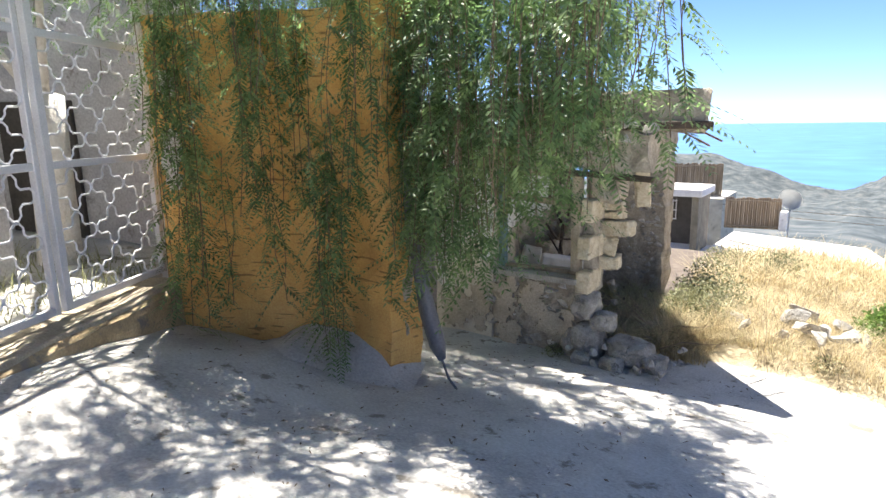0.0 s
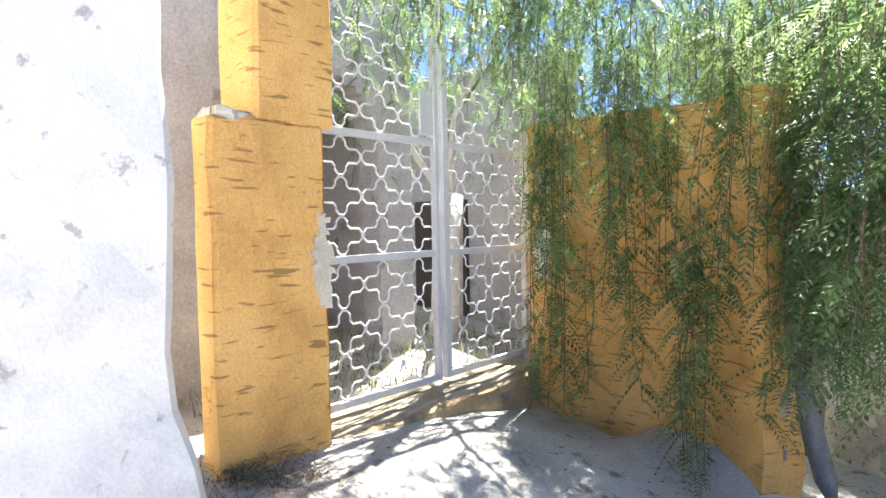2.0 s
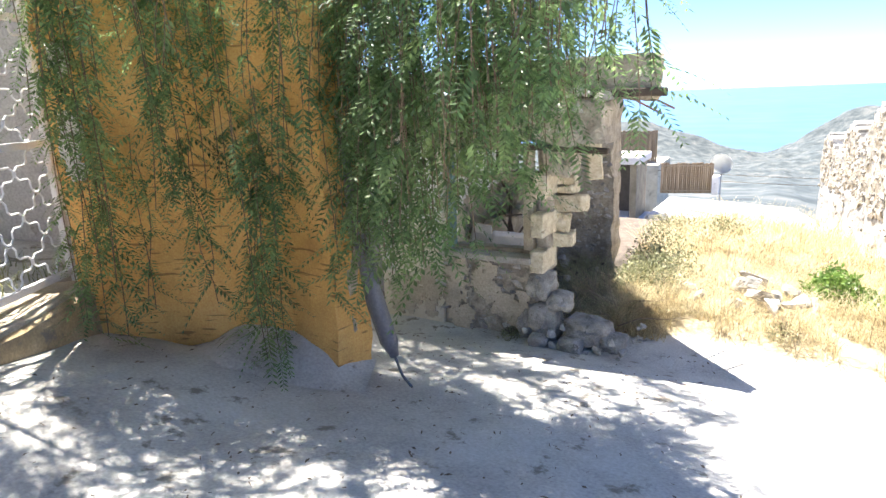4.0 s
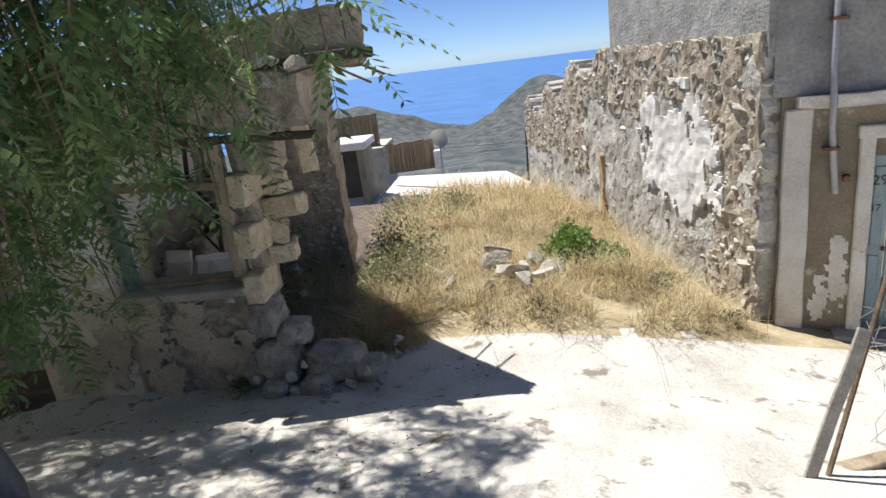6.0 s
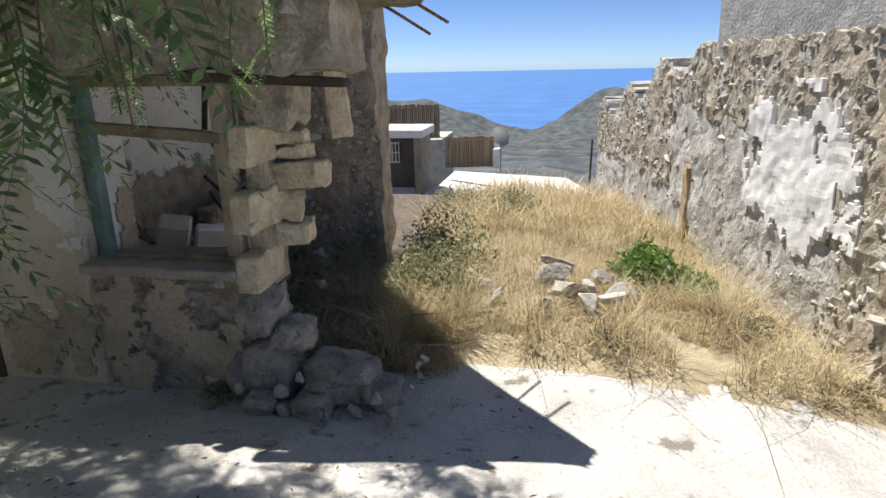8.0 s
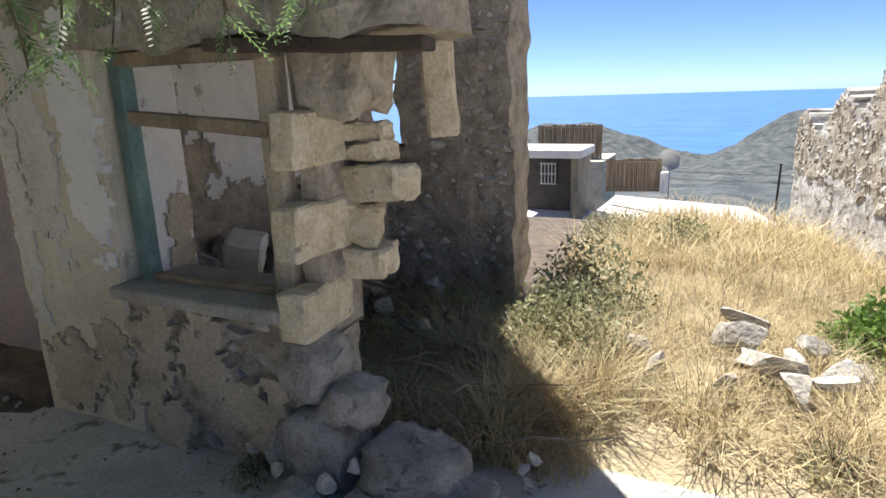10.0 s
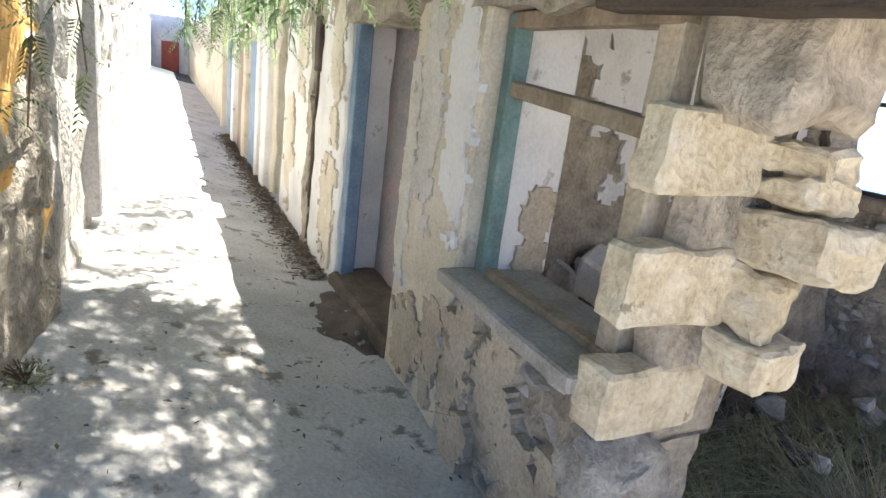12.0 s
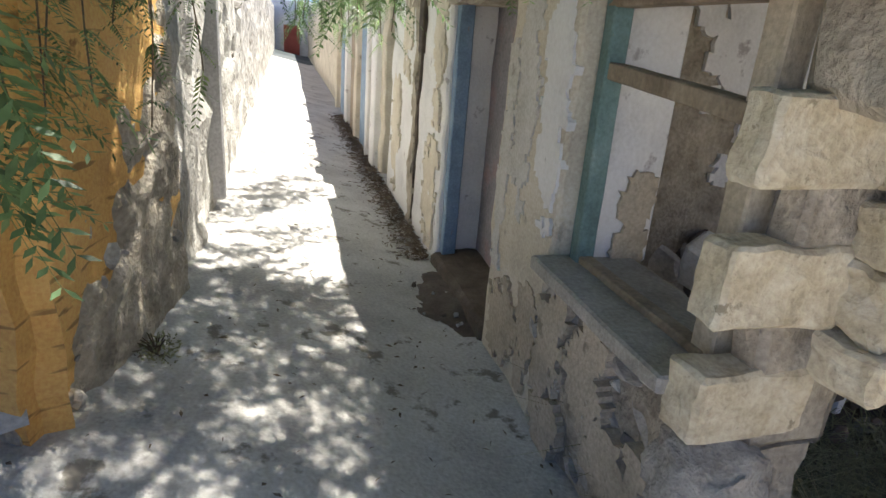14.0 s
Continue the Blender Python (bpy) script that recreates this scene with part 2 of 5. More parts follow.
def soft_box(lo, hi, bevel=0.01, cuts=0, rough=0.0, seed=0, m=None, scale=3.0):
    """A box with rounded, uneven edges."""
    bm = bmesh.new()
    box(bm, lo, hi)
    if cuts:
        bmesh.ops.subdivide_edges(bm, edges=bm.edges[:], cuts=cuts, use_grid_fill=True)
    if bevel:
        sharp = [e for e in bm.edges if len(e.link_faces) == 2 and e.calc_face_angle() > 0.8]
        bmesh.ops.bevel(bm, geom=sharp, offset=bevel, segments=1, affect="EDGES")
    if rough:
        off = Vector((seed * 7.3, seed * 3.1, seed * 1.7))
        for v in bm.verts:
            v.co += rough * noise.noise_vector(v.co * scale + off)
            v.co += 0.4 * rough * noise.noise_vector(v.co * scale * 3 + off)
    if m:
        bmesh.ops.transform(bm, matrix=m, verts=bm.verts)
    return bm


def tube(bm, points, radii, sides=6):
    """A tube along points."""
    rings = []
    pts = [Vector(p) for p in points]
    for i, p in enumerate(pts):
        d = (pts[min(i + 1, len(pts) - 1)] - pts[max(i - 1, 0)]).normalized()
        a = d.orthogonal().normalized() if i == 0 else (rings_axis - rings_axis.dot(d) * d).normalized()
        rings_axis = a
        b = d.cross(a)
        r = radii[i] if hasattr(radii, "__len__") else radii
        rings.append([bm.verts.new(p + r * (math.cos(t) * a + math.sin(t) * b)) for t in [2 * math.pi * k / sides for k in range(sides)]])
    for r0, r1 in zip(rings, rings[1:]):
        for k in range(sides):
            bm.faces.new((r0[k], r0[(k + 1) % sides], r1[(k + 1) % sides], r1[k]))
    bm.faces.new(rings[0][::-1])
    bm.faces.new(rings[-1])


def panel(pts, thick, cell=0.12, rough=0.02, seed=0, ragged=0.0, keep=None, jitter=0.0):
    """A rough wall slab: pts = (x0, y0), (x1, y1), z0, z1 run along the ground; its face lies on the left of the run's right side."""
    (x0, y0), (x1, y1), z0, z1 = pts
    run = Vector((x1 - x0, y1 - y0, 0))
    length = run.length
    u = run / length
    n = Vector((u.y, -u.x, 0))
    nx, nz = max(1, round(length / cell)), max(1, round((z1 - z0) / cell))
    bm = bmesh.new()
    grid = {}
    for i in range(nx + 1):
        top = z1
        if ragged:
            top = z1 + ragged * (noise.noise(Vector((i * length / nx * 1.3, seed, 0))) + 0.6 * noise.noise(Vector((i * length / nx * 4, seed, 3))))
        for j in range(nz + 1):
            base = Vector((x0, y0, 0)) + u * (length * i / nx) + Vector((0, 0, z0 + (top - z0) * j / nz))
            if jitter:
                q = base * 37.0
                base = base + cell * jitter * (u * noise.noise(q) + Vector((0, 0, noise.noise(q + Vector((9, 9, 9))))))
            for side in (0, 1):
                p = base - n * (thick * side)
                q = p + rough * noise.noise_vector(p * 3 + Vector((seed, side * 5, 0))) + 0.5 * rough * noise.noise_vector(p * 9)
                grid[i, j, side] = bm.verts.new(q)
    for i in range(nx):
        for j in range(nz):
            if keep and not keep(length * (i + 0.5) / nx, z0 + (z1 - z0) * (j + 0.5) / nz):
                continue
            a = [(i, j), (i + 1, j), (i + 1, j + 1), (i, j + 1)]
            bm.faces.new([grid[p[0], p[1], 0] for p in a])
            bm.faces.new([grid[p[0], p[1], 1] for p in reversed(a)])
    edge = [e for e in bm.edges if len(e.link_faces) == 1]
    done = set()
    key = {v: k for k, v in grid.items()}
    for e in edge:
        ka, kb = key[e.verts[0]], key[e.verts[1]]
        if ka[2] != 0 or kb[2] != 0:
            continue
        f = e.link_faces[0]
        loop = [l for l in f.loops if l.edge == e][0]
        a, b = loop.vert, loop.link_loop_next.vert
        ka, kb = key[a], key[b]
        bm.faces.new((b, a, grid[ka[0], ka[1], 1], grid[kb[0], kb[1], 1]))
    bmesh.ops.delete(bm, geom=[v for v in bm.verts if not v.link_faces], context="VERTS")
    return bm


def smooth_step(a, b, x):
    t = min(1, max(0, (x - a) / (b - a)))
    return t * t * (3 - 2 * t)


def flake(parent, x0, x1, z0, z1, seed, material, y=0.0, m=None, label="", proud=0.012, cell=0.03):
    """A thin ragged coat of plaster on a wall that faces -y."""
    cx, cz, rx, rz = (x0 + x1) / 2, (z0 + z1) / 2, (x1 - x0) / 2, (z1 - z0) / 2

    def keep(s, z):
        a = math.hypot((x0 + s - cx) / rx, (z - cz) / rz)
        q = Vector((s * 5, z * 5, seed))
        return a + 0.55 * noise.noise(q) + 0.3 * noise.noise(q * 3) < 0.85
    bm = panel(((x0, y - proud), (x1, y - proud), z0, z1), proud + 0.03, cell, 0.004, seed, keep=keep, jitter=0.9)
    if m:
        bmesh.ops.transform(bm, matrix=m, verts=bm.verts)
        bmesh.ops.recalc_face_normals(bm, faces=bm.faces)
    return part("plaster_flake", bm, material, parent, label)


# ---- ground ----
def height(x, y):
    """The ground's height."""
    d = max(0.0, -y - 0.24)
    z = 0.2 * min(d, 4.36) + 0.1 * max(0.0, d - 4.36)
    z -= 0.15 * min(4.0, max(0.0, x - 4.1)) * smooth_step(-5, -2.5, y)
    z += 0.2 * smooth_step(1.5, 0.2, x) * smooth_step(-2.3, -3.1, y)
    if y > 0.5:
        z -= 0.075 * (min(y, 10) - 0.5)
        z += 0.10 * smooth_step(0.5, 1.0, y) * smooth_step(2.4, 2.8, x) * (1 - smooth_step(6.0, 6.6, x))
    if y > 10:
        z -= 4.6 * smooth_step(10, 15, y)
    if y > 32:
        z -= 0.115 * (min(y, 440) - 32)
    near = max(0.0, min(1.0, (y - 40) / 120))
    if near:
        z += near * (27 * math.exp(-(((x - 52) / 40) ** 2 + ((y - 430) / 80) ** 2))
                     + 12 * math.exp(-(((x - 33) / 24) ** 2 + ((y - 430) / 30) ** 2))
                     + 28 * math.exp(-(((x + 85) / 60) ** 2 + ((y - 400) / 60) ** 2))
                     + 16 * math.exp(-(((x - 170) / 60) ** 2 + ((y - 420) / 90) ** 2)))
        z += near * 5.0 * noise.fractal(Vector((x / 45, y / 45, 3)), 0.9, 2.0, 6)
    if y > 480:
        z -= 0.3 * (y - 480)
    return z


def span(a, b, step):
    return [a + (b - a) * i / max(1, round((b - a) / step)) for i in range(round((b - a) / step))]


gx = span(-600, -180, 25) + span(-180, -20, 3.5) + span(-20, -4, 0.5) + span(-4, 9, 0.14) + span(9, 20, 1) + span(20, 140, 3.5) + span(140, 600, 20) + [600]
gy = span(-200, -20, 15) + span(-20, -9, 1) + span(-9, 2, 0.14) + span(2, 12, 0.35) + span(12, 40, 1.5) + span(40, 560, 4) + [560, 700]
gv, gf = [], []
for j, y in enumerate(gy):
    for i, x in enumerate(gx):
        z = height(x, y)
        if -9 < y < 12 and -20 < x < 9:
            z += 0.018 * noise.noise(Vector((x * 1.1, y * 1.1, 0))) + 0.008 * noise.noise(Vector((x * 4, y * 4, 1)))
        gv.append((x, y, z))
for j in range(len(gy) - 1):
    for i in range(len(gx) - 1):
        a = j * len(gx) + i
        gf.append((a, a + 1, a + 1 + len(gx), a + len(gx)))
ground = mesh_part("ground", gv, gf, M_STREET, None, smooth=True)
tagged(ground, "worn pale concrete lane running out to dry hillside scrub", "ground", kind="structure")
# scrub colours with the bluish cast of distance haze mixed in
M_SCRUB_HAZE = mat("hazed_hillside_scrub", [(0.022, 0.032, 0.036), (0.07, 0.084, 0.088), (0.155, 0.155, 0.145)], 0.22, 0.95, 0, 1.2, detail=15, grime=((0.36, 0.34, 0.30), 0.655, 0.05))
ground.data.materials.append(M_FIELD)
ground.data.materials.append(M_SCRUB_HAZE)
ground.data.materials.append(M_SOIL)
for f in ground.data.polygons:
    c = f.center
    edge = 0.62 + 0.2 * noise.noise(Vector((c.x * 1.5, 0, 0))) + 0.15 * noise.noise(Vector((c.x * 5, c.y * 5, 0)))
    if c.y > 14 or abs(c.x) > 30:
        f.material_index = 2
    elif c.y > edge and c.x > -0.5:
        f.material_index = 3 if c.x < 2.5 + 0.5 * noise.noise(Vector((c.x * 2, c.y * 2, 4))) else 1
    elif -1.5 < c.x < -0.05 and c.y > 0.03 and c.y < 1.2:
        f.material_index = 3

M_SEA = mat("sea_water", [(0.055, 0.17, 0.42), (0.07, 0.19, 0.45)], 0.004, 0.5, 0, 0.02)
water = mesh_part("water", [(-4800, 250, -51), (4800, 250, -51), (4800, 4900, -51), (-4800, 4900, -51)], [(0, 1, 2, 3)], M_SEA)
tagged(water, "deep blue sea reaching to the hazy horizon", "sea", kind="structure")

# ---- orange walls, gate wall ----
G0, GU, GN = Vector((-0.88, -3.08, 0)), Vector((0.438, -0.899, 0)), Vector((0.899, 0.438, 0))
CORNER = Vector((1.31, -2.11, 0))
gate_frame = Matrix(((GU.x, GN.x, 0, G0.x), (GU.y, GN.y, 0, G0.y), (0, 0, 1, 0), (0, 0, 0, 1)))  # x along the gate wall, y towards the lane


def gbm(bm):
    bmesh.ops.transform(bm, matrix=gate_frame, verts=bm.verts)
    bmesh.ops.recalc_face_normals(bm, faces=bm.faces)
    return bm


wall_orange = tagged(part("wall_orange_front", panel(((-0.98, -3.13), (1.25, -2.14), 0.1, 3.65), 0.12, 0.14, 0.03, 1), M_ORANGE), "ochre orange plastered courtyard wall behind hanging foliage", "wall", kind="structure")
side = tagged(part("wall_orange_side", panel(((1.32, -2.13), (-0.25, -1.86), -0.1, 3.65), 0.35, 0.14, 0.035, 2), M_ORANGE), "orange house wall along the alley, lower plaster lost", "wall", kind="structure")
lane_wall = tagged(part("wall_alley_stone", panel(((-0.25, -1.86), (-40, -2.1), -0.2, 2.9), 0.3, 0.2, 0.07, 3, ragged=0.25), M_LIME), "rough rubble wall bounding the narrow alley", "wall", kind="structure")
pillar = thing("gate_pillar", "ochre orange masonry gate pillar with scored plaster", "pillar")
part("base_shaft", gbm(soft_box((2.73, -0.16, 0.85), (3.56, 0.06, 3.34), 0.03, 9, 0.02, 3)), M_ORANGE, pillar)
part("upper_shaft", gbm(soft_box((2.63, -0.4, 3.32), (3.24, 0.055, 4.8), 0.03, 5, 0.015, 4)), M_ORANGE, pillar)
part("back_shaft", gbm(soft_box((2.63, -0.4, 0.85), (3.3, -0.12, 3.33), 0.03, 5, 0.015, 6)), M_ORANGE, pillar)
part("cap", gbm(soft_box((3.22, -0.12, 3.3), (3.53, 0.04, 3.375), 0.03, 8, 0.03, 4, scale=9)), M_CREAM, pillar, "chipped bare plaster top")
white_bm = soft_box((3.86, -3.0, 0.6), (9.5, 0.25, 5.5), 0.06, 16, 0.05, 6, scale=1.2)
for v in white_bm.verts:  # the foot flares out
    if v.co.x < 4.3:
        v.co.x -= 0.11 * smooth_step(1.9, 1.0, v.co.z)
    v.co.y += 0.1 * smooth_step(1.9, 1.1, v.co.z) * (v.co.y > 0)
white_wall = tagged(part("wall_white_house", gbm(white_bm), M_WHITE), "whitewashed house wall with flaking patches", "wall", kind="structure")
court_back = tagged(part("wall_courtyard_back", gbm(soft_box((-1.6, -4.6, 0.5), (7.0, -4.2, 6.6), 0.03, 4, 0.02, 8)), M_COURT), "pale courtyard wall behind the gate", "wall", kind="structure")
court_side = tagged(part("wall_courtyard_side", gbm(soft_box((4.4, -4.2, 0.5), (4.7, -3.0, 4.6), 0.03, 2, 0.02, 8)), M_COURT), "whitewashed wall closing the courtyard", "wall", kind="structure")
court_north = tagged(part("wall_courtyard_north", gbm(soft_box((-1.7, -4.6, 0.4), (-1.35, -0.45, 4.8), 0.03, 4, 0.02, 9)), M_COURT), "pale plastered house wall beside the courtyard", "wall", kind="structure")
step = thing("gate_step", "low ochre plastered step under the gate", "step")
part("riser", gbm(soft_box((-0.2, -0.5, 0.55), (2.7, 0.02, 1.15), 0.04, 10, 0.03, 5)), M_STEP, step)
part("tread", gbm(soft_box((-0.18, -0.55, 1.1), (2.68, -0.02, 1.185), 0.02, 12, 0.022, 7, scale=5)), M_CRUST, step, "worn grey-pink top of the step")

# ---- ruined house facade ----
facade = tagged(part("wall_ruin_pier", soft_box((-0.02, 0.0, -0.1), (0.86, 0.5, 2.45), 0.02, 10, 0.022, 11), M_CREAM), "cracked cream plastered pier of a ruined house", "wall", kind="structure")
apron = tagged(part("wall_ruin_apron", panel(((0.84, 0.0), (2.02, 0.0), -0.1, 0.86), 0.5, 0.09, 0.04, 12), M_MORTAR), "crumbling rubble wall under the ruined window", "wall", kind="structure")
lintel = tagged(part("wall_ruin_lintel", panel(((-3.9, 0.0), (2.7, 0.0), 2.12, 2.75), 0.55, 0.1, 0.05, 13, ragged=0.12, keep=lambda s, z: z < 2.75 - 0.2 * smooth_step(4.2, 4.9, s)), M_MORTAR), "rubble masonry over the ruined window and door", "wall", kind="structure")
back = tagged(part("wall_ruin_back", panel(((-0.2, 3.2), (2.03, 3.2), -0.6, 2.95), 0.5, 0.06, 0.055, 14, ragged=0.2, keep=lambda s, z: not (0.47 < s < 1.1 and 1.35 < z < 2.2)), M_MORTAR), "rough rubble back wall with a small window hole", "wall", kind="structure")
inner = tagged(part("wall_ruin_inner", soft_box((0.55, 1.9, 0.0), (0.75, 3.2, 0.85), 0.03, 6, 0.06, 15), M_MORTAR), "low broken stub of an inner wall of the ruin", "wall", kind="structure")
inner_left = tagged(part("wall_ruin_left", soft_box((-0.05, 0.5, 0.0), (0.15, 3.2, 2.6), 0.02, 6, 0.02, 16), M_MORTAR), "side wall inside the ruin, its plaster half fallen", "wall", kind="structure")
part("plaster_coat", panel(((0.185, 0.5), (0.185, 3.2), 1.0, 2.6), 0.03, 0.04, 0.006, 41, keep=lambda s, z: s > 0.6 + 0.4 * (2.1 - z) + 0.25 * noise.noise(Vector((s * 5, z * 5, 0))) + 0.1 * noise.noise(Vector((s * 16, z * 16, 5))) and z > 1.2 + 0.2 * noise.noise(Vector((s * 6, 2, 0))), jitter=0.9), M_WHITE, inner_left, "jagged remnant of white plaster")
row = tagged(part("wall_row", soft_box((-4.2, 0.0, -0.2), (-1.47, 0.5, 2.9), 0.02, 16, 0.03, 17), M_WHITE), "whitewashed old house front with a long crack", "wall", kind="structure")
row2 = tagged(part("wall_row_far", soft_box((-40, 0.05, -0.3), (-5.0, 0.5, 3.0), 0.02, 10, 0.05, 18), M_CREAM), "row of pale old house fronts down the alley", "wall", kind="structure")
alley_end = tagged(part("wall_alley_end", soft_box((-40.5, -4, -0.4), (-40, 3, 3.4), 0.02, 4, 0.04, 19), M_WHITE), "whitewashed house closing the alley", "wall", kind="structure")
roof_bm = soft_box((1.4, 0.4, 2.55), (3.12, 2.6, 2.95), 0.03, 8, 0.06, 20)
for v in roof_bm.verts:  # the broken edge runs back at a slant
    v.co.y = 0.25 + (v.co.y - 0.25) * min(1, max(0.1, (0.4 + 1.1 * (3.05 - v.co.x)) / 2.35))
roof_piece = tagged(part("ceiling_ruin", roof_bm, M_MORTAR), "broken overhanging stone roof edge of the ruin", "roof", kind="structure")

ruin_roof = tagged(part("ceiling_ruin_slab", soft_box((-5.2, 0.12, 2.7), (1.5, 3.6, 2.9), 0.03, 8, 0.03, 25), M_MORTAR), "old earth and stone roof over the ruin", "roof", kind="structure")
# bare stone where the alley side lost its plaster
bare_bm = panel(((1.32, -2.13), (-0.25, -1.86), -0.1, 2.6), 0.1, 0.035, 0.025, 24)
bare_u = Vector((-1.57, 0.27, 0)).normalized()
bare_n = Vector((bare_u.y, -bare_u.x, 0))
for v in bare_bm.verts:
    s = (v.co - Vector((1.32, -2.13, 0))).dot(bare_u)
    f = 0.2 + 1.05 * s - v.co.z + 0.5 * noise.noise(v.co * 4) + 0.2 * noise.noise(v.co * 13)
    v.co += bare_n * (max(-0.09, min(0.03, 0.12 * f)) + 0.02 * noise.noise(v.co * 11))
bare = tagged(part("wall_orange_side_bare", bare_bm, M_MORTAR), "bare grey rubble where orange plaster has fallen", "wall", kind="structure")
ARCH_S, ARCH_Z, ARCH_R = 1.68, 3.42, 0.8


def arch_hole(s, z):
    return abs(s - ARCH_S) < ARCH_R and (z < ARCH_Z or math.hypot(s - ARCH_S, z - ARCH_Z) < ARCH_R)


arch = tagged(part("wall_arch", gbm(panel(((0.4, -1.7), (6.0, -1.7), 0.6, 5.2), 0.3, 0.07, 0.008, 26, keep=lambda s, z: not arch_hole(s + 0.4, z))), M_COURT), "whitewashed courtyard arch behind the gate", "arch", kind="structure")
bm = bmesh.new()
tube(bm, [(ARCH_S + (ARCH_R + 0.07) * math.cos(a), -1.69, ARCH_Z + (ARCH_R + 0.07) * math.sin(a)) for a in [math.pi * k / 18 for k in range(19)]], 0.05, 6)
part("moulding", gbm(bm), M_COURT, arch, "raised plaster moulding round the arch", smooth=True)
# added slab that blocks light so the space behind the arch goes dark
tagged(part("ceiling_arcade_blocker", gbm(soft_box((0.4, -4.2, 4.7), (6.0, -1.9, 4.9), 0.02, 4, 0.01, 27)), M_COURT), "flat slab added over the arcade to darken it", "roof", kind="structure")
tagged(part("wall_arcade_end", gbm(soft_box((0.4, -4.2, 0.6), (0.6, -2.0, 4.7), 0.02, 4, 0.01, 28)), M_COURT), "pale wall closing the arcade", "wall", kind="structure")


def court_height(s, off):
    """The courtyard rises gently from the gate to its back wall."""
    return 1.13 - 0.11 * off + 0.03 * noise.noise(Vector((s * 1.5, off * 1.5, 12)))


cv = [tuple(G0 + GU * (-1.34 + 0.2 * i) + GN * (-0.5 - 0.2 * j) + Vector((0, 0, court_height(-1.34 + 0.2 * i, -0.5 - 0.2 * j)))) for i in range(29) for j in range(19)]
cf = [(19 * i + j, 19 * i + j + 1, 19 * i + j + 20, 19 * i + j + 19) for i in range(28) for j in range(18)]
court_floor = mesh_part("floor_courtyard", cv, cf, M_STREET, smooth=True)
tagged(court_floor, "sunlit earth and concrete floor of the courtyard", "floor", kind="structure")
court_floor.modifiers.new("thickness", "SOLIDIFY").thickness = 0.2
# added block: its darker colour stands in for the shaded band at the back
tagged(part("wall_courtyard_shade_band", gbm(soft_box((-1.34, -4.2, 0.6), (0.4, -3.3, 1.75), 0.04, 8, 0.03, 29)), M_MORTAR), "low added block standing in for shade along the courtyard wall", "wall", kind="structure")

# ---- lot wall and the house with the door ----
LA, LB = Vector((6.54, 1.32, 0)), Vector((5.15, 12.3, 0))
lot_wall = tagged(part("wall_lot", panel(((5.15, 12.3), (6.56, 1.3), -1.8, 2.35), 0.6, 0.09, 0.035, 21, keep=lambda s, z: z < 1.1 + 0.225 * max(0, s - 1.0) + 0.22 * math.sin(s * 3), jitter=0.6), M_LIME), "half-fallen rubble wall along the weedy lot", "wall", kind="structure")
upper = tagged(part("wall_upper_render", panel(((6.03, 5.35), (6.58, 1.26), 2.15, 5.2), 0.5, 0.2, 0.015, 22), M_RENDER), "rough grey cement rendered upper wall", "wall", kind="structure")
HM = pose(6.72, 1.26, 0, 0, 0, -20)  # x along the house front, y into the house
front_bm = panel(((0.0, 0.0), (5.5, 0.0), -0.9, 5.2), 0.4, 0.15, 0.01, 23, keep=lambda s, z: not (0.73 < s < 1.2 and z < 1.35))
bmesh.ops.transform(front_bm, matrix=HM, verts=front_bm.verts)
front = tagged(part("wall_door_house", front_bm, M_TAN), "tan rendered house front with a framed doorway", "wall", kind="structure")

# ---- stones ----
rng0 = random.Random(3)


def stone_mesh(i, square=0.0):
    bm = bmesh.new()
    bmesh.ops.create_icosphere(bm, subdivisions=2, radius=0.55)
    for v in bm.verts:
        top = max(abs(c) for c in v.co)
        v.co *= 0.62 + 0.38 * 0.45 / top
        v.co += 0.16 * noise.noise_vector(v.co * 2.1 + Vector((i * 5.1, i * 2.3, square)))
    for _ in range(7):  # broken facets
        d = Vector([rng0.gauss(0, 1) for _ in range(3)]).normalized()
        cut_at = rng0.uniform(0.2, 0.36)
        for v in bm.verts:
            v.co -= d * max(0.0, v.co.dot(d) - cut_at)
    me = bpy.data.meshes.new("stone")
    bm.to_mesh(me)
    bm.free()
    me.materials.append(M_RUBBLE)
    return me


STONES = [stone_mesh(i) for i in range(12)]
rng = random.Random(5)


def lay_stone(parent, at, size, turn=None, mesh=None):
    ob = new("stone", mesh or rng.choice(STONES))
    r = turn or (rng.uniform(-0.5, 0.5), rng.uniform(-0.5, 0.5), rng.uniform(0, 6.3))
    ob.matrix_basis = Matrix.LocRotScale(at, Euler(r), size)
    ob.parent = parent
    return ob


def stone_face(parent, p0, p1, z0, z1, count, small=0.06, large=0.17, proud=0.0, keep=None):
    """Stones bedded in a wall's face that runs from p0 to p1."""
    u = Vector((p1[0] - p0[0], p1[1] - p0[1], 0))
    n = Vector((u.y, -u.x, 0)).normalized()
    done = 0
    spots = []
    for _ in range(count * 30):
        if done == count:
            break
        a, z = rng.random(), rng.uniform(z0, z1)
        s = rng.uniform(small, large)
        p = Vector((p0[0], p0[1], 0)) + u * a
        p.z = z
        if keep and not keep(u.length * a, z):
            continue
        if any((p - q).length < 0.42 * (s + t) for q, t in spots):
            continue
        spots.append((p, s))
        lay_stone(parent, p + n * (proud - 0.02), (s * rng.uniform(0.9, 1.5), s * rng.uniform(0.7, 1.0), s * rng.uniform(0.65, 1.0)),
                  (rng.uniform(-0.25, 0.25), rng.uniform(-0.35, 0.35), math.atan2(u.y, u.x) + rng.uniform(-0.3, 0.3)))
        done += 1


